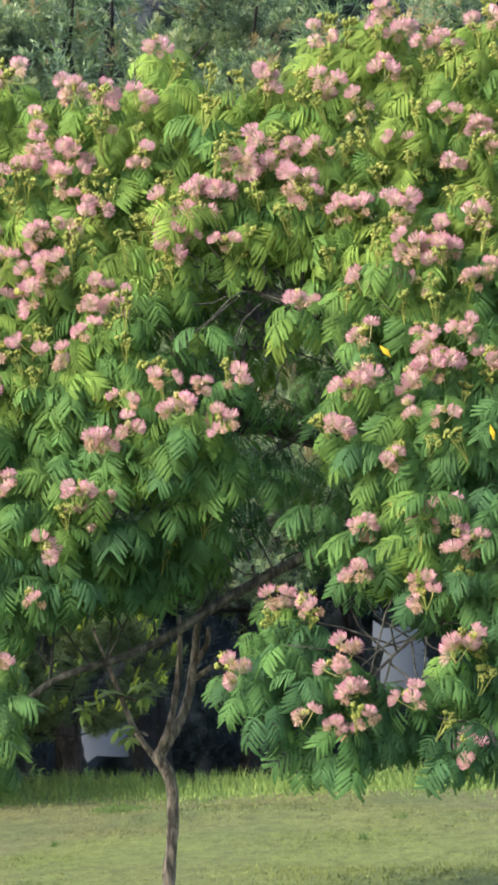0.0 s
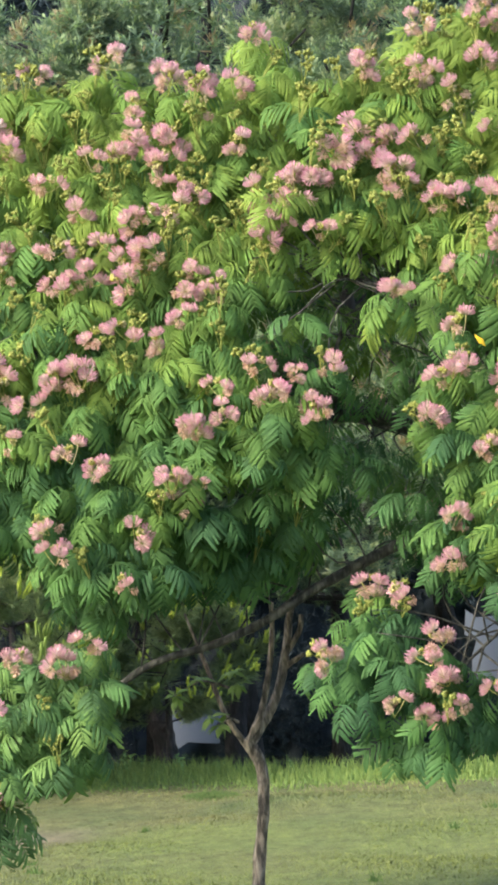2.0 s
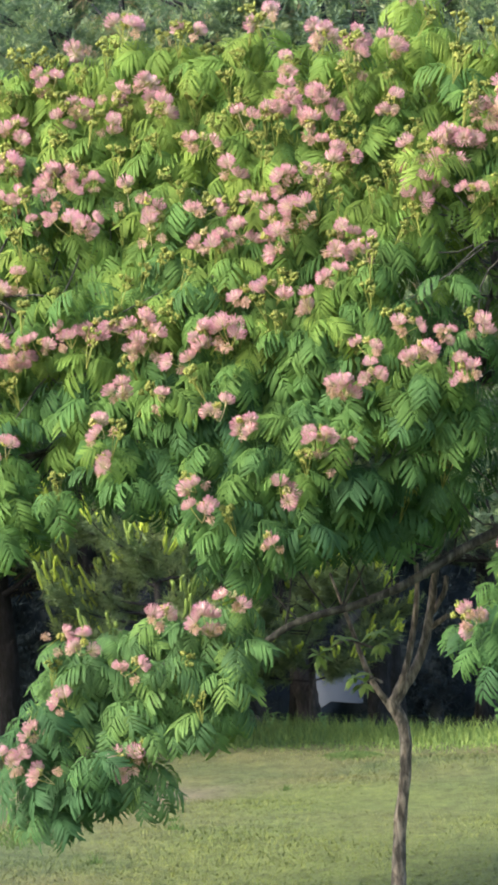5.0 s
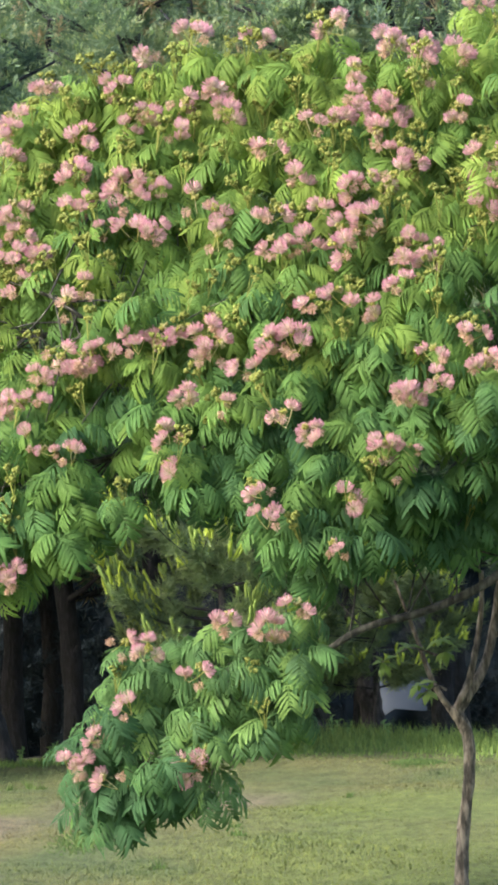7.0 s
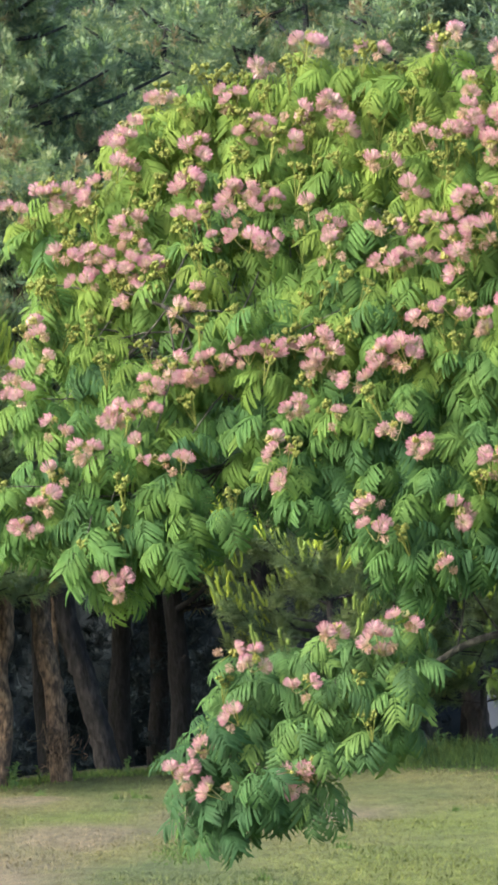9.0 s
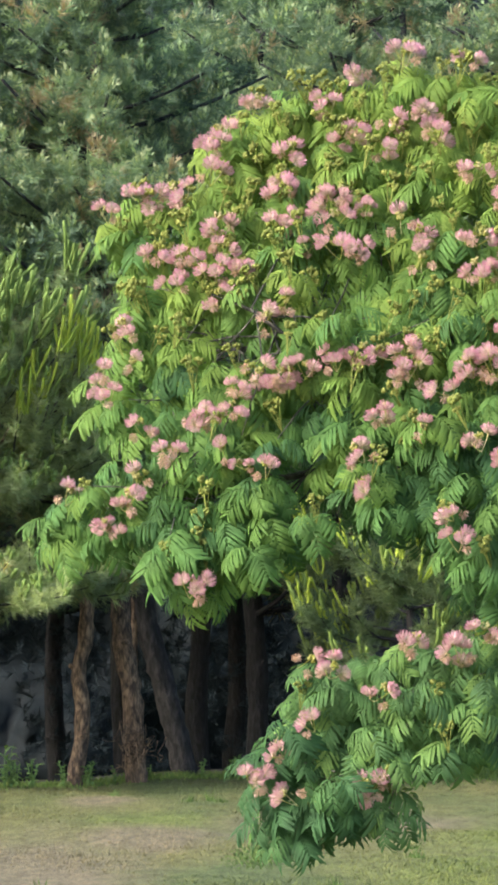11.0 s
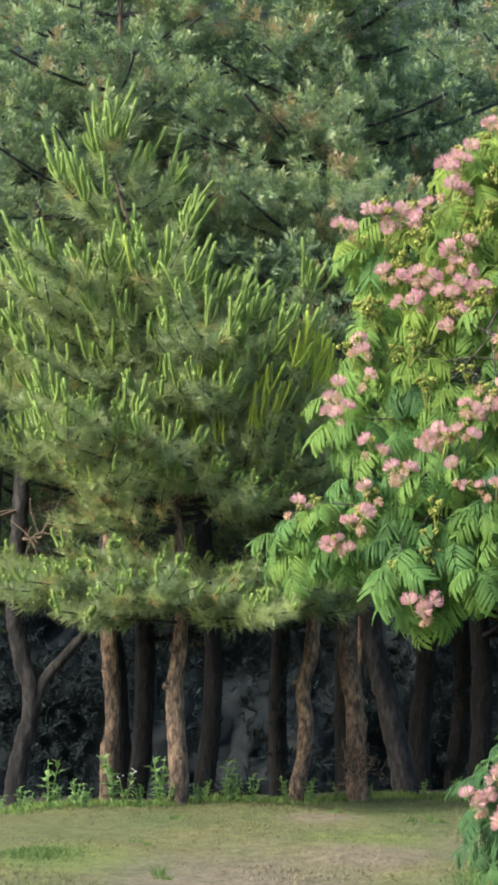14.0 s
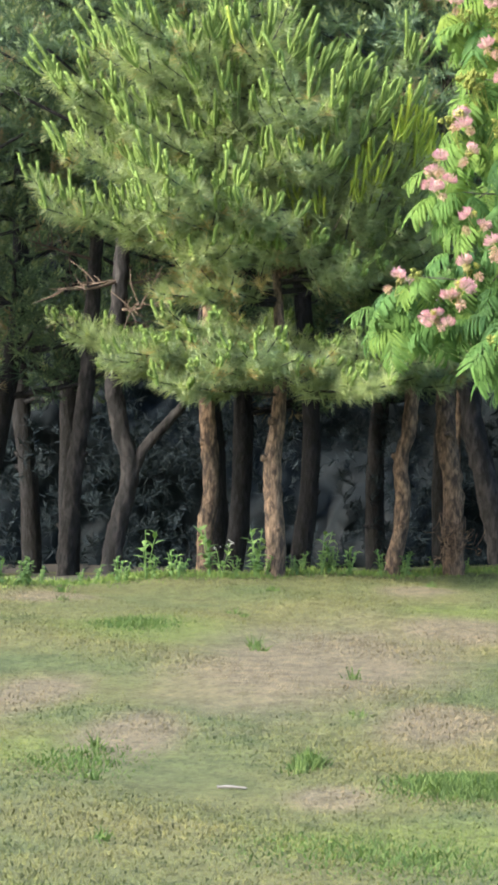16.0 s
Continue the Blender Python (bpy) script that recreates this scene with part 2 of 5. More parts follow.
# ---- mesh tools ----
class Geo:
    """Collects triangles and quads with per-vertex values, and turns them into one mesh."""

    def __init__(self):
        self.v, self.f3, self.f4, self.val, self.n = [], [], [], {}, 0

    def add(self, v, f3=(), f4=(), **values):
        v = np.asarray(v, float).reshape(-1, 3)
        if len(f3):
            self.f3.append(np.asarray(f3, int).reshape(-1, 3) + self.n)
        if len(f4):
            self.f4.append(np.asarray(f4, int).reshape(-1, 4) + self.n)
        self.v.append(v)
        for key, value in values.items():
            self.val.setdefault(key, []).append(np.broadcast_to(np.asarray(value, float), (len(v),)))
        self.n += len(v)

    def arrays(self):
        v = np.concatenate(self.v)
        f3 = np.concatenate(self.f3) if self.f3 else np.zeros((0, 3), int)
        f4 = np.concatenate(self.f4) if self.f4 else np.zeros((0, 4), int)
        return v, f3, f4, {k: np.concatenate(a) for k, a in self.val.items()}

    def mesh(self, name, material, smooth=False):
        v, f3, f4, val = self.arrays()
        me = bpy.data.meshes.new(name)
        me.vertices.add(len(v))
        me.vertices.foreach_set("co", v.astype(np.float32).ravel())
        me.loops.add(f3.size + f4.size)
        me.loops.foreach_set("vertex_index", np.concatenate([f3.ravel(), f4.ravel()]).astype(np.int32))
        me.polygons.add(len(f3) + len(f4))
        starts = np.concatenate([np.arange(len(f3)) * 3, f3.size + np.arange(len(f4)) * 4])
        me.polygons.foreach_set("loop_start", starts.astype(np.int32))
        for key, a in val.items():
            me.attributes.new(key, "FLOAT", "POINT").data.foreach_set("value", a.astype(np.float32))
        me.update(calc_edges=True)
        me.validate()
        if smooth:
            me.shade_smooth()
        me.materials.append(material)
        return me


def part(name, mesh, parent, label="", m=None):
    """One mesh object under a thing or under a part."""
    ob = new(name, mesh)
    ob.parent = parent
    if m is not None:
        ob.matrix_basis = m
    return tagged(ob, label)


def thing(name, place, label, category, group=""):
    ob = new(name)
    ob.location = place
    ob.empty_display_size = 0.2
    return tagged(ob, label, category, group)


rng = np.random.default_rng(7)


def smooth_path(points, count):
    """Catmull-Rom through the points."""
    p = np.asarray(points, float)
    p = np.vstack([2 * p[0] - p[1], p, 2 * p[-1] - p[-2]])
    seg = len(p) - 3
    out = []
    for u in np.linspace(0, seg - 1e-6, count):
        i = int(u)
        s = u - i
        a, b, c, d = p[i:i + 4]
        out.append(0.5 * (2 * b + (c - a) * s + (2 * a - 5 * b + 4 * c - d) * s * s + (3 * b - a - 3 * c + d) * s ** 3))
    return np.array(out)


def tube(geo, points, radii, sides=8, count=None, rough=0.0, **values):
    """A tapered, slightly knobbly limb along a path, closed at its end."""
    path = smooth_path(points, count or max(4, len(points) * 3))
    rad = np.interp(np.linspace(0, 1, len(path)), np.linspace(0, 1, len(radii)), radii)
    tang = np.gradient(path, axis=0)
    tang /= np.linalg.norm(tang, axis=1)[:, None] + 1e-9
    side = np.cross(tang, [0.13, 0.96, 0.24])
    side /= np.linalg.norm(side, axis=1)[:, None] + 1e-9
    up = np.cross(side, tang)
    ang = np.linspace(0, 2 * math.pi, sides, endpoint=False)
    ring = np.cos(ang)[None, :, None] * side[:, None, :] + np.sin(ang)[None, :, None] * up[:, None, :]
    k = 1 + rough * rng.standard_normal((len(path), sides))
    v = path[:, None, :] + ring * (rad[:, None] * k)[:, :, None]
    v = np.vstack([v.reshape(-1, 3), path[-1] + tang[-1] * rad[-1] * 0.6])
    f4, f3 = [], []
    for i in range(len(path) - 1):
        for j in range(sides):
            a, b = i * sides + j, i * sides + (j + 1) % sides
            f4.append((a, b, b + sides, a + sides))
    top = (len(path) - 1) * sides
    for j in range(sides):
        f3.append((top + j, top + (j + 1) % sides, len(v) - 1))
    geo.add(v, f3, f4, **values)


def turn(az, tilt=0.0, roll=0.0):
    """Rotation: roll about x, then tilt down about y, then azimuth about z (radians)."""
    ca, sa, ct, st, cr, sr = math.cos(az), math.sin(az), math.cos(tilt), math.sin(tilt), math.cos(roll), math.sin(roll)
    rz = np.array([[ca, -sa, 0], [sa, ca, 0], [0, 0, 1]])
    ry = np.array([[ct, 0, st], [0, 1, 0], [-st, 0, ct]])
    rx = np.array([[1, 0, 0], [0, cr, -sr], [0, sr, cr]])
    return rz @ ry @ rx


# ---- ground ----
EDGE_X = (-9.0, -3.7, -3.3, -2.4, -1.8, -1.0, 1.4, 2.6, 3.7, 9.0)
EDGE_Y = (23.5, 26.4, 27.3, 28.5, 29.4, 30.4, 31.0, 29.6, 28.2, 25.0)


def edge_of_lawn(x):
    return np.interp(x, EDGE_X, EDGE_Y)


def ground_z(x, y):
    x, y = np.asarray(x, float), np.asarray(y, float)
    past = np.clip(y - edge_of_lawn(x) - 0.2, 0, 30)
    swell = 0.02 * np.sin(x * 1.7 + 0.6) * np.sin(y * 0.9) + 0.012 * np.sin(x * 4.1 + y * 2.3)
    return swell * np.clip((60 - y) / 30, 0, 1) - 0.05 * np.clip(past, 0, 22)


def make_ground():
    xs = np.concatenate([[-2500, -800, -250, -90, -40, -22, -14], np.arange(-10, 10.01, 0.2), [14, 22, 40, 90, 250, 800, 2500]])
    ys = np.concatenate([[-2500, -800, -250, -90, -40, -15, -5, 2, 7], np.arange(10, 54, 0.25), [58, 66, 80, 110, 250, 800, 2500]])
    gx, gy = np.meshgrid(xs, ys)
    gz = ground_z(gx, gy)
    v = np.stack([gx, gy, gz], -1).reshape(-1, 3)
    n, w = len(ys), len(xs)
    i, j = np.meshgrid(np.arange(n - 1), np.arange(w - 1), indexing="ij")
    a = (i * w + j).ravel()
    g = Geo()
    g.add(v, (), np.stack([a, a + 1, a + w + 1, a + w], 1))
    ob = new("ground", g.mesh("ground", mat_lawn, True))
    tagged(ob, "sunlit park lawn with dry straw-coloured patches", "lawn", kind="structure")


make_ground()


def make_lawn_blades():
    count = 260000
    y = 11.5 + 20 * rng.random(count) ** 1.1
    x = (rng.random(count) * 2 - 1) * (0.165 * y + 0.3)
    keep = y < edge_of_lawn(x) + 0.25
    x, y = x[keep], y[keep]
    count = len(x)
    lush = np.array([noise.noise((a * 0.9, b * 0.5, 3.1)) for a, b in zip(x, y)])
    h = (0.008 + 0.008 * rng.random(count)) * (1 + np.clip(lush, -0.4, 0.8))
    az = rng.random(count) * 2 * math.pi
    lean = 0.9 * h * rng.random(count)
    w = 0.0022 + 0.0026 * rng.random(count)
    base = np.stack([x, y, ground_z(x, y) - 0.004], 1)
    side = np.stack([np.cos(az), np.sin(az), 0 * az], 1)
    tip = base + np.stack([-np.sin(az) * lean, np.cos(az) * lean, h], 1) + side * (rng.standard_normal(count) * 0.4 * h)[:, None]
    v = np.stack([base - side * w[:, None], base + side * w[:, None], tip], 1).reshape(-1, 3)
    g = Geo()
    g.add(v, np.arange(count * 3).reshape(-1, 3), tone=np.repeat(rng.random(count), 3))
    tagged(new("grass", g.mesh("grass", mat_blade)), "short mown lawn grass, yellow-green with dry blades", "grass", kind="stuff")


make_lawn_blades()


def make_edge_grass():
    count = 40000
    x = np.where(rng.random(count) < 0.35, rng.uniform(-5, 0.6, count), rng.uniform(0.4, 5, count))
    tall = np.interp(x, (-5, -0.8, 0.6, 5), (0.05, 0.055, 0.16, 0.17))
    back = np.abs(rng.standard_normal(count)) * np.interp(x, (-5, 0, 1, 5), (0.25, 0.3, 0.9, 0.9))
    y = edge_of_lawn(x) + 0.35 - back
    h = tall * (0.25 + 0.9 * rng.random(count) ** 2) * np.exp(-back * 0.8)
    az = rng.random(count) * 2 * math.pi
    base = np.stack([x, y, ground_z(x, y) - 0.004], 1)
    side = np.stack([np.cos(az), np.sin(az), 0 * az], 1) * 0.006
    tip = base + np.stack([h * 0.35 * rng.standard_normal(count), h * 0.35 * rng.standard_normal(count), h], 1)
    g = Geo()
    g.add(np.stack([base - side, base + side, tip], 1).reshape(-1, 3), np.arange(count * 3).reshape(-1, 3), tone=np.repeat(rng.random(count), 3))
    tagged(new("edge_grass", g.mesh("edge_grass", mat_edge_grass)), "longer green grass along the wood's edge", "grass", kind="stuff")


make_edge_grass()


def make_forest_floor():
    xs = np.arange(-16, 16.01, 0.5)
    g = Geo()
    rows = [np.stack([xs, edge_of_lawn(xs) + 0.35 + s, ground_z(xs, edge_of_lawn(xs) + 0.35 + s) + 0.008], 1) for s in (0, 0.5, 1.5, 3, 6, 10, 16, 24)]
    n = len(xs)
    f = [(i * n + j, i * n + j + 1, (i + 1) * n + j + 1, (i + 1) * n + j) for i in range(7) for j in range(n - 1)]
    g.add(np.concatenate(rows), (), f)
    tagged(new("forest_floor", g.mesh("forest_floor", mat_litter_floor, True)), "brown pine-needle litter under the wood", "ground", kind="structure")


make_forest_floor()


# ---- pines ----
def needles_from(base, tip, width, r):
    d = tip - base
    side = np.cross(d, r.standard_normal(d.shape))
    side *= (np.broadcast_to(width, len(d)) / 2 / np.linalg.norm(side, axis=1))[:, None]
    v = np.stack([base - side, base + side, tip], 1).reshape(-1, 3)
    return v, np.arange(len(v)).reshape(-1, 3)


def needle_brush(count, length, width, seed, shoot=0):
    """A shoot with needles radiating all round its upper end, and in the middle a short pale new shoot. Also gives how new each needle is."""
    r = np.random.default_rng(seed)
    az, s = r.random(count) * 2 * math.pi, r.random(count)
    off = np.radians(96 - 72 * s + 8 * r.standard_normal(count))
    d = np.stack([np.sin(off) * np.cos(az), np.sin(off) * np.sin(az), np.cos(off)], 1)
    base = np.stack([0 * az, 0 * az, -0.055 + 0.06 * s], 1)
    v, f = needles_from(base, base + d * (length * (0.8 + 0.35 * r.random(count)))[:, None], width, r)
    new_one = np.zeros(len(v))
    if shoot:
        az, s = r.random(shoot) * 2 * math.pi, r.random(shoot)
        ring = np.stack([np.cos(az), np.sin(az), 0 * az], 1)
        base = ring * 0.014 + np.stack([0 * az, 0 * az, 0.01 + 0.055 * s], 1)
        v2, f2 = needles_from(base, base + ring * 0.014 + np.array([0, 0, 0.032]), 0.016, r)
        v, f, new_one = np.vstack([v, v2]), np.vstack([f, f2 + len(v)]), np.concatenate([new_one, np.ones(len(v2))])
    return v, f, new_one


def basis_to(d):
    """Rotation that takes +z to d."""
    d = np.asarray(d, float) / np.linalg.norm(d)
    return np.array(Vector((0, 0, 1)).rotation_difference(Vector(d)).to_matrix())


def candle_shape(length, radius, swing, seed):
    """One new pine shoot: a rod that swings out and turns up, sheathed in short pressed needles, with a blunt head."""
    g = Geo()
    r = np.random.default_rng(seed)
    pts = [(0, 0, 0), (swing * 0.55, 0, length * 0.30), (swing * 0.9, 0.01 * r.standard_normal(), length * 0.65), (swing, 0.015 * r.standard_normal(), length)]
    tube(g, pts, [radius * 0.75, radius * 0.85, radius * 0.8, radius * 0.85, radius * 1.0, radius * 0.7], 5, 7)
    n = int(30 * length / 0.2)
    s = r.random(n)
    az = r.random(n) * 2 * math.pi
    out = np.stack([np.cos(az), np.sin(az), 0 * az], 1)
    base = smooth_path(pts, 20)[(s * 19).astype(int)] + out * radius * 0.5
    tip = base + out * radius * (0.7 + 0.7 * r.random(n))[:, None] + np.array([0, 0, radius * 2.4])
    v, f = needles_from(base, tip, radius * 0.6, r)
    g.add(v, f)
    return g


CANDLE_SIZES = [(l, w) for l in (0.06, 0.12, 0.18, 0.24, 0.31, 0.42) for w in (0.0, 0.25)]
CANDLES = [candle_shape(l, 0.0132, l * w, 40 + i).mesh("candle", mat_candle) for i, (l, w) in enumerate(CANDLE_SIZES)]
YELLOW_CANDLES = [candle_shape(l, 0.0105, l * w, 40 + i).mesh("candle", mat_candle_yellow) for i, (l, w) in enumerate(CANDLE_SIZES)]
YOUNG_BRUSHES = [needle_brush(36, 0.088, 0.0062, 60 + i) for i in range(5)]
BRUSHES = [needle_brush(32, 0.105, 0.0060, 120 + i, 13) for i in range(5)]
FAR_BRUSHES = [needle_brush(16, 0.105, 0.0115, 140 + i, 6) for i in range(5)]


def bent(bends, z):
    """Sideways offset of a crooked trunk at a height, from (height, offset) pairs."""
    return float(np.interp(z, [p[0] for p in bends], [p[1] for p in bends])) if bends else 0.0


def young_pine(place, top, whorls, trunk_r, label, seed, bends=(), knobs=(), yellow=0.0, skew=0.0, shoots_of=None, boughs=()):
    """A young pine: trunk, whorls of up-curved branches with twigs, soft needle brushes, bunches of upright new shoots.
    whorls: height, reach, number of branches, rise, size of shoots; boughs: height, azimuth, reach, rise, size of shoots."""
    r = np.random.default_rng(seed)
    pine = thing("young_pine_tree", place, label, "pine tree")
    trunk_geo = Geo()
    top = np.asarray(top, float)
    height = top[2]

    def axis(z):
        s = max(z, 0) / height
        return np.array([top[0] * s ** 2.6 + bent(bends, z), top[1] * s ** 2, z])

    tube(trunk_geo, [axis(z) for z in np.linspace(-0.1, height, 26)], [trunk_r * 1.15, trunk_r, trunk_r * 0.66, trunk_r * 0.45, trunk_r * 0.34, trunk_r * 0.22, 0.008], 14, 90, 0.045)
    # Small pines' trunks get the grey bark that has shade in its colour.
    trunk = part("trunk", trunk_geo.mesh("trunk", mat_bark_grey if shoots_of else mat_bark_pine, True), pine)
    for z, a in knobs:
        d = np.array([math.cos(a), math.sin(a), 0.1])
        g = Geo()
        tube(g, [axis(z) + d * trunk_r * 0.4, axis(z) + d * trunk_r * 0.98, axis(z) + d * trunk_r * 1.2 + np.array([0, 0, 0.015])], [0.042, 0.03, 0.012], 8, 6, 0.2)
        part("knot", g.mesh("knot", mat_bark_pine, True), trunk)
    needles = Geo()
    bunches = []

    def brush(q, d, tone, size):
        v, f, _ = YOUNG_BRUSHES[r.integers(5)]
        if r.random() < (0.35 if tone > 0.95 else 0.03):
            tone = 1.0
        elif tone > 0.95:
            tone = 0.4
        needles.add(v @ basis_to(d).T * size * (0.8 + 0.4 * r.random()) + q, f, tone=np.clip(tone + yellow + 0.10 * r.standard_normal(), 0, 0.72) if tone < 1 else 1.0)

    def leafy(path, number, lowest, tone, shoots, size=1.0, bright=False):
        """Brushes along the outer stretch of a twig, leaning the way it grows, and a bunch of shoots at its end."""
        n = len(path)
        for i in range(number):
            s = lowest + (1 - lowest) * (i + r.random()) / number
            k = min(n - 2, int(s * (n - 1)))
            d = path[k + 1] - path[k]
            d = d / np.linalg.norm(d) + np.array([0.3 * r.standard_normal(), 0.3 * r.standard_normal(), 0.35])
            brush(path[k] + r.standard_normal(3) * 0.018, d, tone + 0.22 * (s - 0.6), size)
        end = path[-1] - path[-3]
        brush(path[-1], end, tone + 0.2, size)
        if shoots > 0:
            bunches.append((path[-1], shoots, end / np.linalg.norm(end), bright))

    def bough(p0, out, ln, rise, size, thick, bright=False):
        """One branch that sweeps out and turns up at its end, with twigs on both sides."""
        az = math.atan2(out[1], out[0])
        p1 = p0 + out * ln * 0.55 + np.array([0, 0, rise * 0.30 * ln])
        p2 = p0 + out * ln + np.array([0, 0, rise * ln])
        limb = Geo()
        tube(limb, [p0, p1, p2], [thick, thick * 0.6, 0.004], 6, 9, 0.05)
        # Bright boughs take the lit bark and lighter needles, as if in sun.
        branch = part("branch", limb.mesh("branch", mat_bark_pine if bright else mat_bark_shaded, True), pine)
        path = smooth_path([p0, p1, p2], 30)
        tone = 1.3 if size == 0 else 0.30 + 0.09 * r.standard_normal() + 0.25 * bright
        leafy(path, int(3 + 9 * ln), 0.35, tone, size, 1.0, bright)
        for t in range(int(0.4 + 7.4 * ln)):
            s = 0.30 + 0.62 * r.random()
            start = path[int(29 * s)]
            yaw = (0.55 + 0.45 * r.random()) * (1 if t % 2 else -1)
            o2 = np.array([math.cos(az + yaw), math.sin(az + yaw), 0])
            l2 = (0.14 + 0.24 * r.random()) * min(1.0, ln + 0.3) * (1.25 - 0.5 * s)
            end = start + o2 * l2 + np.array([0, 0, l2 * (rise * 0.9 + 0.30 + 0.2 * r.standard_normal())])
            mid = (start + end) / 2 - np.array([0, 0, 0.10 * l2])
            g = Geo()
            tube(g, [start, mid, end], [0.008, 0.006, 0.004], 5, 5)
            part("twig", g.mesh("twig", mat_bark_shaded, True), branch)
            leafy(smooth_path([start, mid, end], 12), int(4 + 11 * l2), 0.15, tone + 0.08 * r.standard_normal(), size * (0.7 + 0.3 * r.random()) if bright or r.random() < 0.75 else 0.0, 1.0, bright)

    for z, reach, number, rise, size in whorls:
        first = r.random() * 2 * math.pi
        for k in range(number):
            az = first + k * 2 * math.pi / number + 0.35 * r.standard_normal()
            ln = reach * (0.75 + 0.4 * r.random()) * (1 - skew * math.cos(az))
            bough(axis(z + 0.07 * r.standard_normal()), np.array([math.cos(az), math.sin(az), 0]), ln, rise, size, trunk_r * 0.2)
    for z, az, ln, rise, size in boughs:
        bough(axis(z), np.array([math.cos(az), math.sin(az), 0]), ln, rise, size, trunk_r * 0.34, rise > 0.6)
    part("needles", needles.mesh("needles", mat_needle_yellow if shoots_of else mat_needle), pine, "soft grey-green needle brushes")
    tagged(pine.children[-1], kind="stuff")
    bunches.append((axis(height), 0.36, np.array([0.05, -0.1, 1]), False))
    r.shuffle(bunches)
    bunches.sort(key=lambda b: -b[3])
    made, rest = 0, Geo()
    for q, size, out, bright in bunches:
        number = int(r.integers(3, 7)) if size > 0.14 else int(r.integers(2, 5))
        for k in range(number):
            want = size * (1.15 + 0.3 * r.random() if k == 0 else 0.45 + 0.5 * r.random())
            li = min(range(6), key=lambda i: abs(CANDLE_SIZES[2 * i][0] - want)) * 2 + (k > 0)
            lean = pose(0, 0, 0, 7 * r.standard_normal() - 32 * out[1], 7 * r.standard_normal() + 32 * out[0]) @ pose(0, 0, 0, 0, 0, 360 * k / max(1, number - 1) + 40 * r.random())
            m = Matrix.Translation(Vector(q + r.standard_normal(3) * np.array([0.02, 0.02, 0.012]))) @ lean
            if made < 295:
                part("candle", (YELLOW_CANDLES if bright else shoots_of or CANDLES)[li], pine, "pale green upright new shoot", m)
            else:
                v, f3, f4, _ = candle_shape(CANDLE_SIZES[li][0], 0.0132, CANDLE_SIZES[li][0] * CANDLE_SIZES[li][1], 40 + li).arrays()
                rest.add(v @ np.array(m.to_3x3()).T + np.array(m.translation), f3, f4)
            made += 1
    if rest.n:
        tagged(part("new_growth", rest.mesh("new_growth", mat_candle), pine, "pale green upright new shoots"), kind="stuff")
    return pine


young_pine((-2.35, 28.6, 0.0), (-0.61, 0.0, 4.20), [
    (1.26, 1.26, 15, 0.06, 0.07), (1.36, 0.95, 9, 0.08, 0.07), (1.26, 0.85, 8, 0.0, 0.06), (1.98, 0.9, 7, 0.06, 0.08), (2.10, 1.16, 10, 0.12, 0.13), (2.38, 1.22, 10, 0.20, 0.17),
    (2.30, 0.7, 7, 0.2, 0.12), (2.64, 1.12, 10, 0.26, 0.20), (2.8, 0.7, 7, 0.3, 0.18), (2.95, 1.06, 10, 0.32, 0.22), (3.12, 0.75, 7, 0.32, 0.22), (3.34, 0.40, 4, 0.35, 0.18), (3.62, 0.40, 6, 0.42, 0.27), (4.0, 0.12, 4, 0.8, 0.22)],
    0.058, "young pine with pale upright new shoots and an orange-brown trunk", 11,
    ((0, 0), (0.25, -0.01), (0.5, -0.035), (0.76, -0.04), (1.0, -0.005), (1.3, 0.01), (4.3, 0.0)), ((0.74, 3.5), (0.3, 5.2), (0.98, 4.0)), 0.0, 0.10,
    boughs=((1.9, -0.5, 1.0, 0.78, 0.22), (1.95, -0.25, 0.85, 0.85, 0.22), (1.92, -0.8, 0.85, 0.80, 0.20), (1.95, -0.65, 0.6, 1.0, 0.20), (1.95, -1.05, 0.75, 0.95, 0.20), (1.98, -0.45, 1.05, 0.66, 0.22), (2.05, 3.5, 1.5, 0.14, 0.16),
            (2.3, -1.7, 0.6, 0.3, 0.12), (2.55, -1.6, 0.55, 0.3, 0.15), (2.8, -1.8, 0.5, 0.35, 0.18), (3.05, -1.65, 0.45, 0.35, 0.2), (3.3, -1.9, 0.35, 0.4, 0.2),
            (1.86, 0.1, 1.05, 0.26, 0.08), (1.80, 0.5, 1.0, 0.30, 0.08), (1.92, -0.2, 0.95, 0.40, 0.10), (2.1, 0.3, 1.1, 0.34, 0.12), (2.3, 0.0, 1.05, 0.38, 0.16), (2.5, 0.4, 1.0, 0.40, 0.20),
            (2.0, -1.45, 0.55, 0.12, 0.08), (2.05, -1.85, 0.5, 0.16, 0.08), (2.0, -1.1, 0.6, 0.15, 0.08),
            (1.72, 3.6, 0.8, 0.05, 0.0), (1.80, 3.3, 0.7, 0.04, 0.0), (1.75, 4.0, 0.6, 0.1, 0.0), (1.78, 2.9, 0.75, 0.05, 0.0)))
young_pine((0.55, 29.2, 0.0), (-0.10, 0.0, 1.95), [
    (0.45, 0.5, 5, 0.2, 0.10), (0.66, 0.62, 6, 0.25, 0.14), (0.86, 0.64, 7, 0.32, 0.15), (1.08, 0.62, 7, 0.36, 0.16), (1.32, 0.5, 6, 0.40, 0.16), (1.58, 0.3, 5, 0.5, 0.16)],
    0.06, "small pine with yellow-green new shoots behind the mimosa", 23, yellow=0.1, skew=0.25, shoots_of=YELLOW_CANDLES)
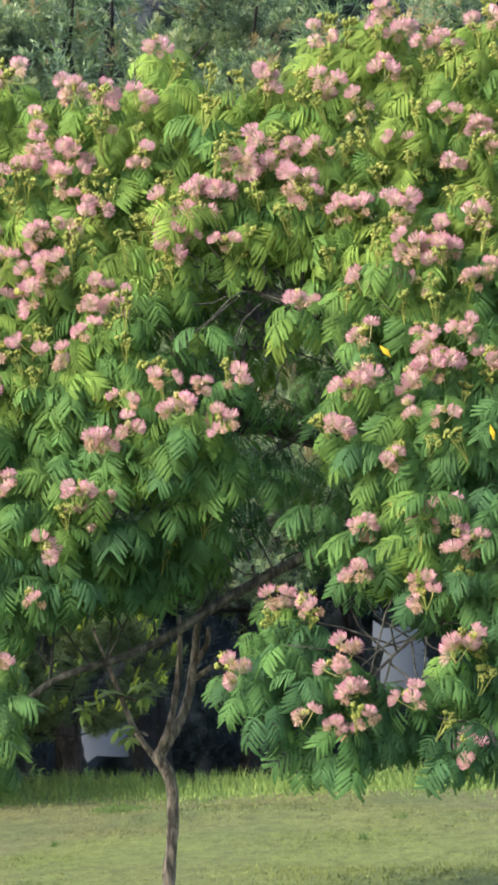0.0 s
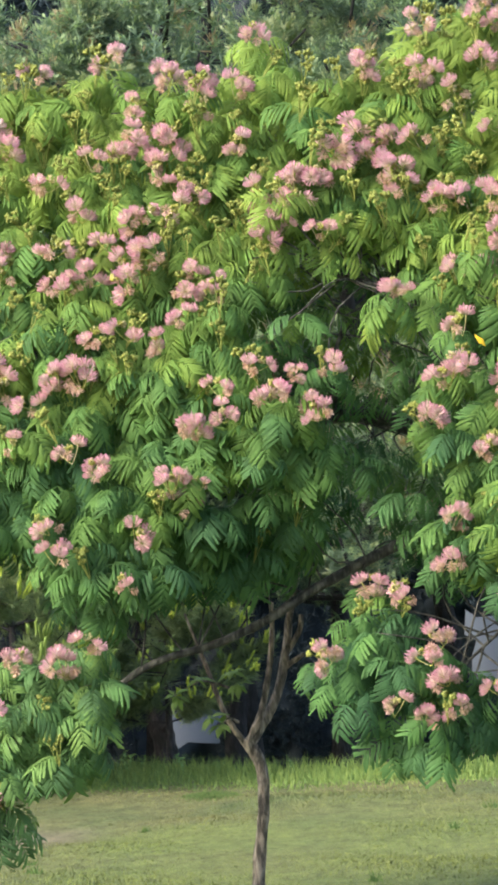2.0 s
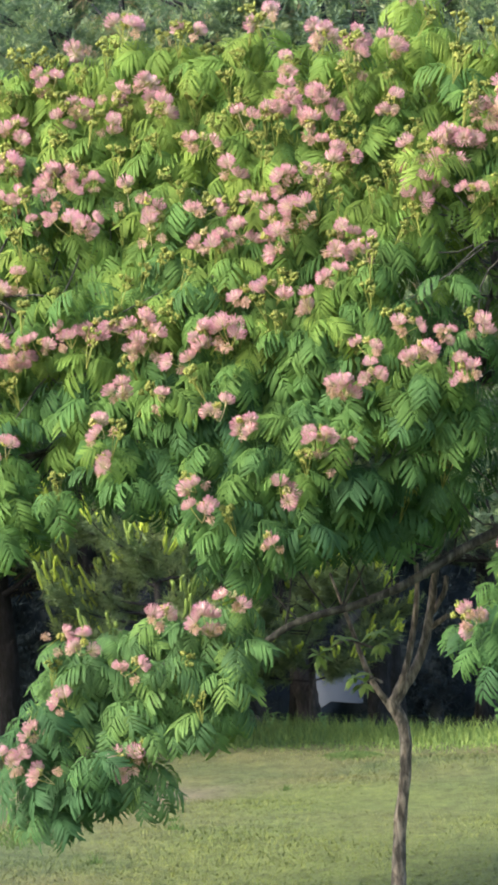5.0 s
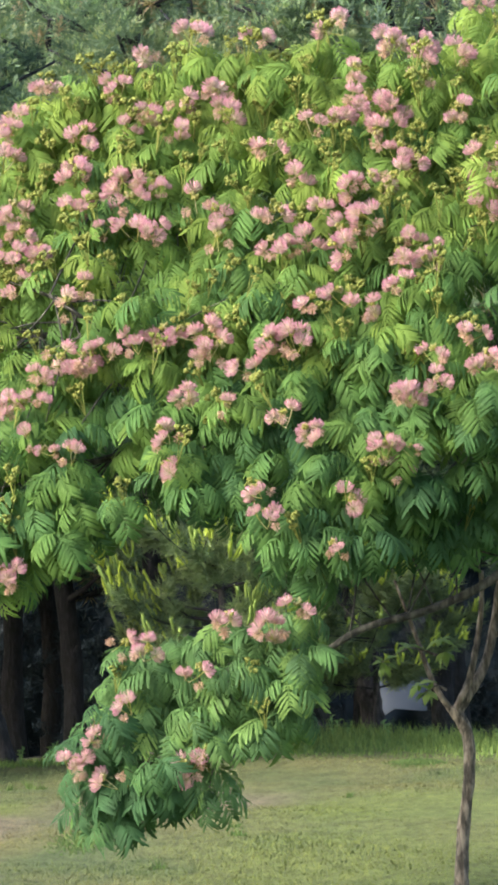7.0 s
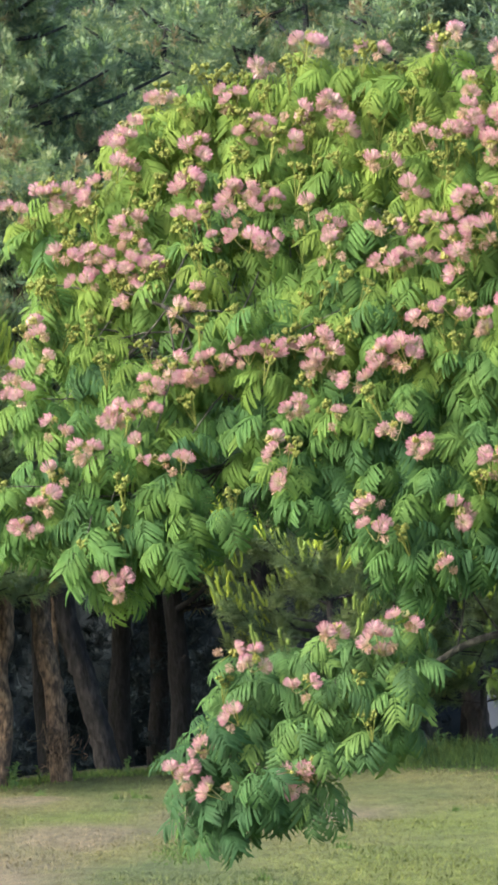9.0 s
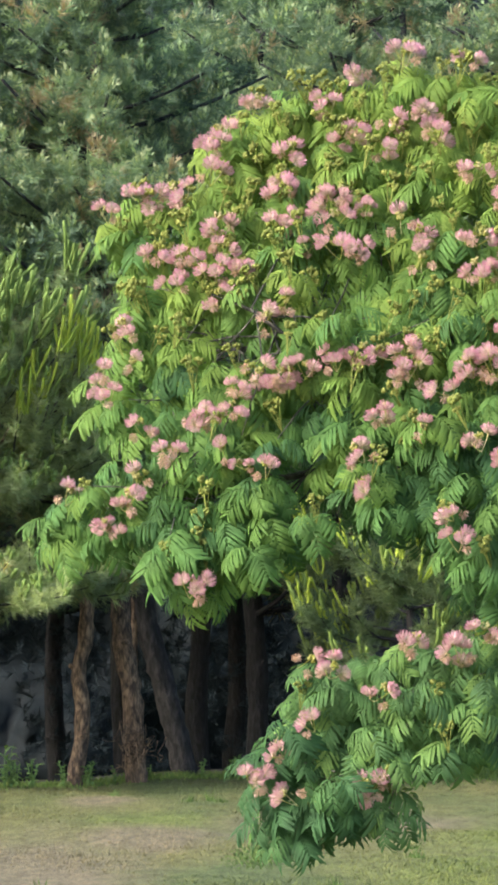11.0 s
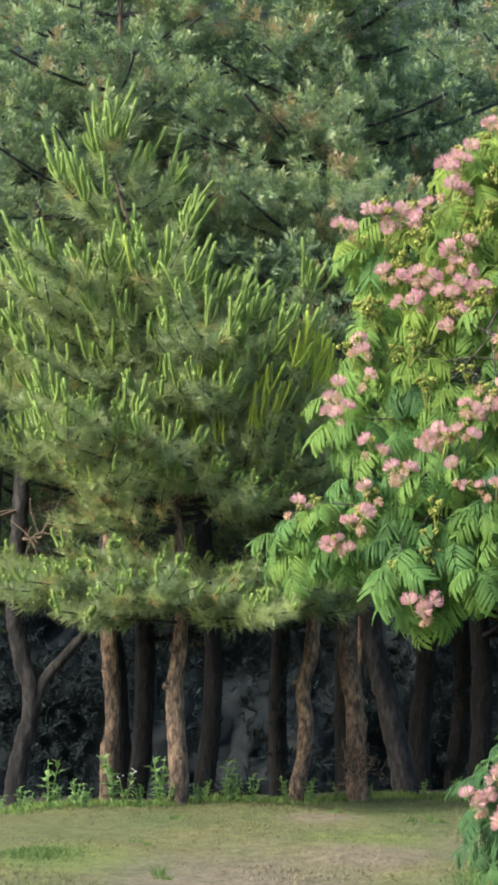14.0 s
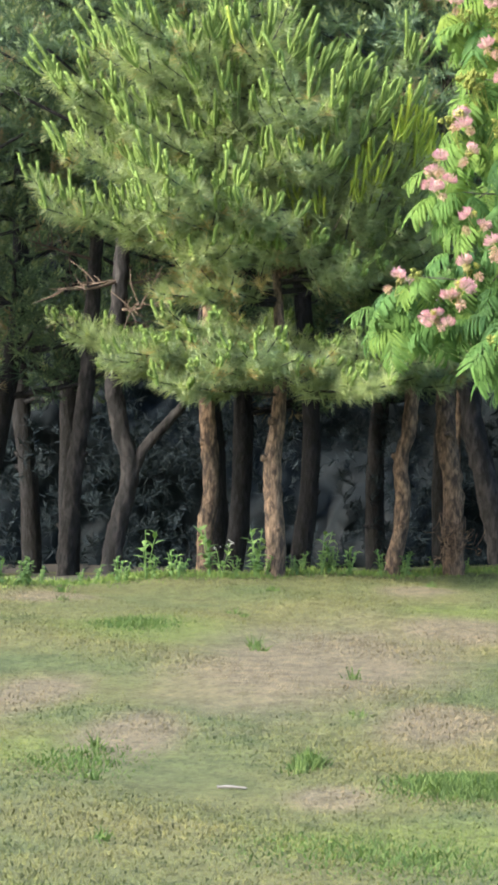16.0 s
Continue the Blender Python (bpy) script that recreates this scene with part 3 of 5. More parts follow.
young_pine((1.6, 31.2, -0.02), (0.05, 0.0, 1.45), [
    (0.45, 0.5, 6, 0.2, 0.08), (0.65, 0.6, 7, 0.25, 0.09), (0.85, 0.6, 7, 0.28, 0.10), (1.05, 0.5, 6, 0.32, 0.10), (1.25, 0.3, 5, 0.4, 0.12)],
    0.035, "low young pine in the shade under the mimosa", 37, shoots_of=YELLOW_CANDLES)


young_pine((-1.33, 31.0, -0.02), (-0.05, 0.0, 3.45), [
    (1.85, 0.7, 8, 0.15, 0.10), (2.15, 0.8, 9, 0.2, 0.14), (2.4, 0.85, 9, 0.28, 0.18), (2.65, 0.8, 9, 0.32, 0.22), (2.9, 0.6, 8, 0.4, 0.25), (3.15, 0.36, 6, 0.5, 0.25), (3.35, 0.08, 3, 0.9, 0.22)],
    0.03, "slender young pine with upright shoots behind the mimosa's outer leaves", 53)


def wood_pine(place, lean, height, crown_from, reach, trunk_r, label, seed, light=False, fork=None, bends=(), knobs=(), far=False, snags=()):
    """A taller pine of the wood: bare trunk below, boughs with dense clumps of needles above."""
    r = np.random.default_rng(seed)
    pine = thing("pine_tree", place, label, "pine tree", "pines of the wood")
    # Sunlit, far shaded or near shaded copy of the bark.
    bark_kind = mat_bark_pine if light else mat_bark_shaded if far else mat_bark_grey

    def axis(z):
        return np.array([lean[0] * z + (bent(bends, z) if bends else 0.05 * math.sin(z * 2.1 + seed)), lean[1] * z, z])

    g = Geo()
    tube(g, [axis(z) for z in np.linspace(-0.3, height, 34)], [trunk_r * 1.14, trunk_r * 1.0, trunk_r * 0.95, trunk_r * 0.8, trunk_r * 0.6, trunk_r * 0.35, 0.02], 8 if far else 14, 30 if far else 110, 0.085)
    trunk = part("trunk", g.mesh("trunk", bark_kind, True), pine)
    for z, a in knobs or ((0.5 + 0.5 * r.random(), 6.28 * r.random()), (0.2 + 0.8 * r.random(), 6.28 * r.random())):
        d = np.array([math.cos(a), math.sin(a), 0.15])
        g = Geo()
        tube(g, [axis(z) + d * trunk_r * 0.4, axis(z) + d * trunk_r * 0.95, axis(z) + d * trunk_r * 1.18 + np.array([0, 0, 0.015])], [0.036, 0.027, 0.012], 7, 5, 0.2)
        part("knot", g.mesh("knot", bark_kind, True), trunk)
    if fork:
        g = Geo()
        o = axis(fork[0])
        tube(g, [axis(fork[0] - 0.14), o + np.array([fork[1] * 0.22, 0, 0.10]), o + np.array([fork[1] * 0.7, 0, fork[2] * 0.62]), o + np.array([fork[1], 0, fork[2]]), o + np.array([fork[1] * 1.3, 0, fork[2] * 2.4])], [trunk_r * 0.7, trunk_r * 0.62, trunk_r * 0.5, trunk_r * 0.42, 0.03], 10, 24, 0.06)
        part("limb", g.mesh("limb", bark_kind, True), pine)
    for z, az, ln, rise in snags:
        g = Geo()
        way = np.array([math.cos(az), math.sin(az), rise])
        p0, p1 = axis(z), axis(z) + way * ln
        tube(g, [p0, (p0 + p1) / 2 + r.standard_normal(3) * 0.03, p1], [0.014, 0.009, 0.004], 6, 8, 0.08)
        for _ in range(14):
            a = p0 + (p1 - p0) * (0.3 + 0.7 * r.random())
            b = a + (way * 0.5 + r.standard_normal(3) * 0.6) * (0.10 + 0.12 * r.random())
            tube(g, [a, (a + b) / 2 + r.standard_normal(3) * 0.012, b], [0.005, 0.004, 0.002], 4, 5)
        part("dead_branch", g.mesh("dead_branch", mat_deadwood, True), pine, "bare brown dead branch")
    needles, boughs = Geo(), Geo()
    z = crown_from
    while z < height:
        s = (z - crown_from) / (height - crown_from)
        full = reach * (0.75 + 0.45 * math.sin(s * math.pi * 0.8)) * (1 - s ** 3)
        for k in range(4):
            az = r.random() * 2 * math.pi
            ln = full * (0.55 + 0.6 * r.random())
            out = np.array([math.cos(az), math.sin(az), 0])
            rise = 0.15 + 0.3 * r.random()
            p0, p1 = axis(z), axis(z) + out * ln + np.array([0, 0, rise * ln])
            tube(boughs, [p0, (p0 + p1) / 2 - np.array([0, 0, 0.05]), p1], [trunk_r * 0.3, trunk_r * 0.2, 0.01], 4, 4)
            bough_tone = 0.28 + 0.15 * r.standard_normal()
            side = np.cross(out, [0, 0, 1])
            masses = 3 + int(2.8 * ln)
            for i in range(masses):
                s2 = 0.25 + 0.8 * (i + r.random()) / masses
                c = p0 + (p1 - p0) * s2 + side * 0.22 * s2 * ln * r.standard_normal() + np.array([0, 0, 0.08 * r.random()])
                round_r = 0.13 + 0.10 * r.random()
                mass_tone = bough_tone + 0.09 * r.standard_normal()
                withered = r.random() < 0.06
                for _ in range(6 if far else 7):
                    o = r.standard_normal(3) + np.array([0, -0.25, 0.35])
                    o /= np.linalg.norm(o)
                    q = c + o * np.array([1.15, 1.15, 0.85]) * round_r * (0.7 + 0.4 * r.random())
                    d = o * 0.8 + np.array([0.12 * r.standard_normal(), 0.12 * r.standard_normal(), 0.55])
                    v, f, fresh = (FAR_BRUSHES if far else BRUSHES)[r.integers(5)]
                    tone = np.clip(mass_tone + 0.07 * r.standard_normal() + (0.48 + 0.3 * r.random()) * fresh, 0, 0.93) if r.random() > (0.55 if withered else 0.02) else 1.0
                    needles.add(v @ basis_to(d).T * (0.8 + 0.45 * r.random()) + q, f, tone=tone)
        z += 0.35 if far else 0.26
    tagged(part("branchwork", boughs.mesh("branchwork", mat_bark_shaded, True), pine), kind="stuff")
    tagged(part("needles", needles.mesh("needles", mat_needle_far), pine, "dense blue-green needle clumps"), kind="stuff")
    return pine


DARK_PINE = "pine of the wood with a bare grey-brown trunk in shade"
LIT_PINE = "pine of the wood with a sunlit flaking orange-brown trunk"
wood_pine((-4.13, 32.0, -0.15), (0.02, 0.02), 4.5, 2.4, 1.2, 0.062, DARK_PINE, 1, False, None, ((0, 0), (0.4, 0.01), (0.8, 0.03), (1.3, 0.07), (6, 0.1)),
          snags=((1.55, 5.6, 0.6, 0.25), (1.75, 4.2, 0.5, -0.1), (2.0, 0.2, 0.55, 0.15), (2.15, 3.9, 0.7, 0.2)))
wood_pine((-3.58, 30.0, -0.1), (0.0, 0.03), 4.7, 2.6, 1.2, 0.062, "forked pine with a grey-brown trunk at the wood's edge", 2, False, (0.72, 0.36, 0.50), ((0, 0), (0.3, 0.04), (0.55, 0.10), (0.7, 0.12), (0.95, 0.03), (1.25, -0.03), (6, 0.1)),
          snags=((1.75, 5.2, 0.45, 0.1), (1.95, 4.0, 0.55, -0.15), (2.2, 5.9, 0.5, 0.3)))
wood_pine((-2.92, 29.8, -0.05), (0.0, 0.04), 6.1, 2.1, 1.3, 0.052, "slender pine with a flaking red-brown trunk", 3, True, None, ((0, 0), (0.25, -0.01), (0.5, 0.02), (0.8, 0.0), (1.0, -0.03), (6, -0.1)))
wood_pine((-1.68, 29.7, -0.05), (0.0, 0.05), 5.6, 1.6, 1.25, 0.049, LIT_PINE, 4, True, None, ((0, 0), (0.27, 0.045), (0.5, 0.07), (0.78, 0.03), (0.97, 0.08), (1.2, 0.09), (6, 0.15)), ((0.80, 3.6), (0.35, 5.0)))
wood_pine((-1.27, 29.9, 0.0), (0.0, 0.05), 6.0, 1.7, 1.3, 0.066, LIT_PINE, 5, True, None, ((0, 0), (0.25, -0.02), (0.55, -0.025), (0.85, -0.085), (1.0, -0.1), (6, -0.3)))
wood_pine((-0.97, 31.0, -0.1), (-0.06, 0.03), 5.2, 1.7, 1.2, 0.08, DARK_PINE, 6, False, None, ((0, 0), (0.4, -0.06), (0.7, -0.12), (1.0, -0.19), (1.4, -0.25), (6, -0.5)))
wood_pine((0.1, 32.6, -0.2), (0.02, 0.05), 6.0, 1.4, 1.4, 0.07, DARK_PINE, 7)
wood_pine((1.6, 32.4, -0.2), (-0.03, 0.05), 5.6, 1.4, 1.5, 0.08, DARK_PINE, 8)
wood_pine((3.1, 32.0, -0.2), (0.02, 0.05), 6.2, 1.3, 1.4, 0.07, DARK_PINE, 9)
wood_pine((-5.1, 31.0, -0.2), (0.02, 0.05), 4.4, 2.3, 1.2, 0.07, DARK_PINE, 14)
wood = [wood_pine((-6.3, 32.6, -0.2), (0.02, 0.05), 6.0, 1.4, 1.5, 0.08, DARK_PINE, 10, far=True),
        wood_pine((-2.6, 34.2, -0.3), (-0.03, 0.05), 5.8, 1.4, 1.6, 0.075, DARK_PINE, 12, far=True),
        wood_pine((-0.6, 34.6, -0.3), (0.02, 0.05), 6.3, 1.3, 1.5, 0.08, DARK_PINE, 13, far=True)]
FURTHER = ((-5.0, 34.0), (0.8, 34.8), (2.4, 34.4), (3.9, 34.0), (4.6, 31.8), (-3.25, 35.2), (-1.6, 36.4), (-4.8, 37.4), (0.2, 37.2), (1.8, 37.8), (3.3, 37.0),
           (5.4, 35.2), (-6.4, 35.4), (-2.4, 39.6), (5.7, 38.8), (0.9, 40.4), (-0.8, 38.8), (-3.6, 37.6), (-5.4, 39.4),
           # Pines left of x = -5.9 here are out of view, added for shade.
           (-6.6, 29.5), (-6.0, 27.4), (-1.0, 35.4), (2.2, 33.2), (-8.4, 31.4), (-8.8, 34.2), (-7.6, 27.6), (-9.4, 29.2))
for i, (x, y) in enumerate(FURTHER):
    s = 0.95 + 0.16 * ((i * 7) % 5) / 4 + 0.05 * max(0, y - 33) / 4
    t = copy_thing(wood[i % 3], pose(x, y, float(ground_z(x, y)), 2 * math.sin(i), 2 * math.cos(i * 1.7), i * 67))
    # Sizes of the unseen left pines set how high their shade reaches.
    s = 1.35 if x < -8 else 0.62 if y < 30.5 and x < 0 else s
    t.scale = (s, s, s)


def clear_view(x, y, z):
    """The few openings low in the dark sheet through which the wall shows."""
    a = x * 45 / y
    return (-0.55 < z < -0.10 and 2.06 < a < 2.74) or (-0.10 < z < 0.55 and 5.38 < a < 5.74)


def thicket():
    """A rough dark sheet that stands for deep shade and closes the wood behind."""
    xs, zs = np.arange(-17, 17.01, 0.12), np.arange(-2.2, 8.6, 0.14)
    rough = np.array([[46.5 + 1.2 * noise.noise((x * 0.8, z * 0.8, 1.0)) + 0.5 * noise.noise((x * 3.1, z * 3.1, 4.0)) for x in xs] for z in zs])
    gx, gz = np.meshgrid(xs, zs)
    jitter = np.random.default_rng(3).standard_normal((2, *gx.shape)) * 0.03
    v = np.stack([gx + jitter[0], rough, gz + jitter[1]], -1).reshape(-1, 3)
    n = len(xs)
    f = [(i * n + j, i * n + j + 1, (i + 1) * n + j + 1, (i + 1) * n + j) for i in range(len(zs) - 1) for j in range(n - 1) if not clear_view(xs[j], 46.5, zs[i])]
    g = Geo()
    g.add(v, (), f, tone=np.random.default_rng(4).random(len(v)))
    tagged(new("thicket", g.mesh("thicket", mat_deep_shade, True)), "dark sheet standing for deep shade, closing the wood behind", "thicket", kind="stuff")


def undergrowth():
    """Bushes and low boughs deep in the wood, their shade put into the leaf colour."""
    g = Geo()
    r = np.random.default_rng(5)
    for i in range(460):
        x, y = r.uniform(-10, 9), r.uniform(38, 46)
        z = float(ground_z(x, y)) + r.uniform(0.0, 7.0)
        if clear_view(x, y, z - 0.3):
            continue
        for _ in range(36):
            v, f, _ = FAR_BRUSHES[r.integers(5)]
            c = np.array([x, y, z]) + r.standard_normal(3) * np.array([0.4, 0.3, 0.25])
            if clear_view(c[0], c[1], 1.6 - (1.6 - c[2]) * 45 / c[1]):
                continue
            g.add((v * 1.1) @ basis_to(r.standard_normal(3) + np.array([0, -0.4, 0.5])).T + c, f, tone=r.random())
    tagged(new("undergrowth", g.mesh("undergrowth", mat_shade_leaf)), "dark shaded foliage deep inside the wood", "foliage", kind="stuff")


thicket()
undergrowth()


def panel_wall(x_from, x_to, top, name, label):
    """A pale sheet wall with narrow joint strips far behind the trunks."""
    g = Geo()
    for x0 in np.arange(x_from, x_to, 1.2):
        for a, b, d in ((0, 1.17, 0), (1.17, 1.2, 0.004)):
            x1, x2 = x0 + a, x0 + b
            v = [(x1, 52 - d, -1.8), (x2, 52 - d, -1.8), (x2, 52 - d, top), (x1, 52 - d, top), (x1, 52.2, -1.8), (x2, 52.2, -1.8), (x2, 52.2, top), (x1, 52.2, top)]
            g.add(v, (), [(0, 1, 2, 3), (3, 2, 6, 7), (1, 5, 6, 2), (0, 3, 7, 4)])
    tagged(new(name, g.mesh(name, mat_panel)), label, "wall", kind="structure")


panel_wall(-8.4, 4.8, -0.12, "wall_low", "low pale blue-grey panel wall glimpsed behind the wood")
panel_wall(4.8, 9.6, 0.85, "wall_high", "higher pale blue-grey panel wall glimpsed behind the wood")

# ---- mimosa ----
# Outline of the crown's masses and the places of its blossom sprays: across, up.
CROWN = {
    "main": ((3.41, 3.83), (2.80, 3.67), (2.49, 3.60), (2.36, 3.66), (2.11, 3.57), (1.91, 3.42), (1.68, 3.42), (1.56, 3.55), (1.46, 3.61), (1.28, 3.50), (1.11, 3.46), (0.91, 3.53), (0.77, 3.53), (0.57, 3.51), (0.32, 3.53), (0.13, 3.48), (0.05, 3.51), (-0.09, 3.45), (-0.29, 3.36), (-0.45, 3.19), (-0.59, 2.99), (-0.87, 2.93), (-0.93, 2.75), (-0.83, 2.63), (-0.88, 2.35), (-0.95, 2.13), (-0.83, 1.94), (-1.03, 1.79), (-1.23, 1.70), (-1.14, 1.56), (-0.98, 1.41), (-0.71, 1.47), (-0.58, 1.14), (-0.51, 1.30), (-0.29, 1.39), (-0.09, 1.54), (0.04, 1.67), (0.26, 1.57), (0.47, 1.45), (0.59, 1.23), (0.86, 1.34), (1.08, 1.37), (1.34, 1.36), (1.38, 1.40), (1.66, 1.46), (1.81, 1.58), (1.95, 1.42), (2.22, 1.27), (2.99, 0.96)),
    "hang": ((0.04, 1.14), (-0.09, 1.08), (-0.31, 0.79), (-0.34, 0.40), (-0.10, 0.27), (0.04, 0.45), (0.23, 0.43), (0.33, 0.51), (0.26, 0.67), (0.39, 0.67), (0.69, 0.72), (0.70, 0.94), (0.67, 1.11), (0.50, 1.23), (0.17, 1.18)),
    "low": ((1.79, 1.39), (1.62, 1.29), (1.41, 1.09), (1.39, 0.90), (1.68, 0.77), (1.74, 0.68), (1.91, 0.62), (2.08, 0.65), (2.13, 0.75), (2.29, 0.54), (2.43, 0.66), (2.74, 0.64), (3.00, 1.18), (2.48, 1.27), (2.26, 1.15), (2.17, 0.97), (1.99, 1.09), (1.93, 1.29)),
    "gap": ((1.41, 2.48), (1.66, 2.56), (1.96, 2.49), (2.04, 2.32), (2.06, 2.06), (2.00, 1.93), (1.84, 1.86), (1.68, 1.93), (1.62, 2.12), (1.55, 2.31), (1.44, 2.32)),
    "branch_gap": ((-0.22, 1.83), (-0.10, 1.96), (0.07, 1.95), (0.09, 1.82), (-0.07, 1.74)),
    "high_gap": ((0.25, 2.99), (0.38, 3.02), (0.50, 2.97), (0.40, 2.93)),
    "shade_gap": ((1.73, 1.81), (1.86, 1.82), (1.90, 1.66), (1.86, 1.49), (1.70, 1.46)),
}
BLOOMS = {
    "far_left": ((-1.01, 1.77), (-0.89, 2.26), (-0.88, 2.16), (-0.88, 2.91), (-0.87, 1.65), (-0.81, 2.44), (-0.77, 3.00), (-0.77, 1.76), (-0.75, 1.83), (-0.73, 2.04), (-0.71, 2.98), (-0.68, 2.75), (-0.61, 1.94), (-0.61, 2.61), (-0.61, 2.99), (-0.54, 2.73), (-0.52, 2.06), (-0.52, 1.41), (-0.47, 2.07), (-0.46, 3.18), (-0.45, 2.65), (-0.45, 3.07), (-0.43, 3.24), (-0.43, 2.56), (-0.43, 2.87), (-0.41, 1.94), (-0.40, 2.76), (-0.37, 2.11), (-0.33, 2.19), (-0.33, 2.68), (-0.28, 3.36), (-0.28, 0.67), (-0.27, 2.24), (-0.24, 2.46), (-0.24, 1.87), (-0.19, 0.80), (-0.18, 3.02), (-0.18, 2.85), (-0.18, 2.24), (-0.17, 0.60), (-0.16, 2.52)),
    "left": ((-0.14, 3.16), (-0.08, 2.26), (-0.08, 0.89), (-0.07, 1.12), (-0.04, 2.96), (-0.00, 3.34), (0.02, 1.09), (0.03, 2.29), (0.03, 2.87), (0.04, 2.75), (0.06, 2.97), (0.11, 1.93), (0.12, 2.73), (0.13, 1.79), (0.13, 3.47), (0.14, 0.65), (0.14, 3.23), (0.14, 2.33), (0.21, 2.32), (0.21, 1.01), (0.22, 2.09), (0.24, 3.15), (0.27, 3.25), (0.29, 2.85), (0.29, 2.25), (0.33, 3.55), (0.33, 1.20), (0.34, 2.35), (0.35, 2.25), (0.37, 2.01), (0.37, 2.80), (0.37, 2.69), (0.39, 3.30), (0.42, 2.17), (0.46, 1.69), (0.46, 3.23), (0.48, 1.18), (0.50, 1.59), (0.54, 2.27), (0.58, 3.50), (0.58, 2.66)),
    "middle": ((0.58, 1.97), (0.60, 3.05), (0.60, 1.24), (0.61, 2.78), (0.65, 2.27), (0.67, 1.91), (0.70, 2.94), (0.72, 2.42), (0.73, 2.68), (0.75, 1.46), (0.78, 3.13), (0.79, 2.80), (0.82, 2.63), (0.83, 1.63), (0.83, 2.44), (0.85, 2.69), (0.87, 2.87), (0.88, 3.54), (0.90, 3.17), (0.94, 2.74), (0.95, 2.38), (0.96, 1.83), (0.96, 3.35), (0.98, 2.90), (0.98, 3.22), (1.02, 3.07), (1.02, 1.75), (1.05, 2.46), (1.06, 3.12), (1.07, 2.05), (1.07, 2.89), (1.08, 2.58), (1.09, 3.21), (1.11, 3.01), (1.11, 3.45), (1.12, 2.66), (1.17, 2.96), (1.17, 2.55), (1.17, 2.19), (1.18, 2.07), (1.23, 3.33)),
    "right": ((1.34, 2.26), (1.35, 3.16), (1.38, 2.16), (1.38, 3.39), (1.40, 2.94), (1.42, 2.76), (1.43, 2.82), (1.46, 3.63), (1.49, 1.12), (1.52, 2.99), (1.53, 2.07), (1.55, 2.91), (1.61, 2.25), (1.63, 3.00), (1.63, 2.77), (1.73, 1.39), (1.74, 0.92), (1.75, 3.08), (1.78, 3.16), (1.80, 1.34), (1.86, 1.10), (1.87, 3.10), (1.88, 2.53), (1.89, 3.45), (1.91, 1.16), (1.92, 1.02), (1.93, 3.15), (1.94, 3.00), (1.96, 0.91), (1.97, 2.94), (1.99, 2.02), (2.01, 1.47), (2.03, 3.12), (2.03, 2.16), (2.05, 1.63), (2.07, 2.22), (2.10, 2.87), (2.11, 2.36), (2.12, 2.58), (2.13, 3.41), (2.14, 0.96)),
    "far_right": ((2.14, 3.61), (2.16, 2.88), (2.17, 1.88), (2.22, 3.30), (2.23, 1.41), (2.23, 1.34), (2.26, 1.62), (2.27, 2.19), (2.27, 2.59), (2.33, 2.87), (2.34, 1.13), (2.35, 2.21), (2.35, 1.66), (2.35, 3.44), (2.35, 2.69), (2.35, 3.15), (2.35, 3.69), (2.35, 2.32), (2.35, 0.77), (2.36, 2.55), (2.38, 2.03), (2.38, 1.55), (2.40, 1.16), (2.43, 2.69), (2.44, 2.25), (2.44, 1.53), (2.46, 3.63), (2.46, 2.78), (2.48, 2.69), (2.50, 2.35), (2.52, 3.55), (2.55, 2.56), (2.56, 3.04), (2.57, 3.23), (2.59, 2.25), (2.64, 3.55), (2.66, 2.80), (2.66, 2.60), (2.67, 3.19), (2.73, 3.11), (2.79, 3.63)),
}
YELLOWED = ((2.20, 2.26), (2.55, 1.91))


def crown_depth(x, z):
    return 17.2 + 0.42 * max(0.0, z - 1.7) ** 1.2 + 0.12 * max(0.0, 2 - x) ** 1.5 + 0.7 * math.exp(-((x - 1.5) / 0.5) ** 2 - ((z - 1.55) / 0.28) ** 2)


def inside(poly, x, z):
    hit = False
    for (x1, z1), (x2, z2) in zip(poly, poly[1:] + poly[:1]):
        if (z1 > z) != (z2 > z) and x < (x2 - x1) * (z - z1) / (z2 - z1) + x1:
            hit = not hit
    return hit


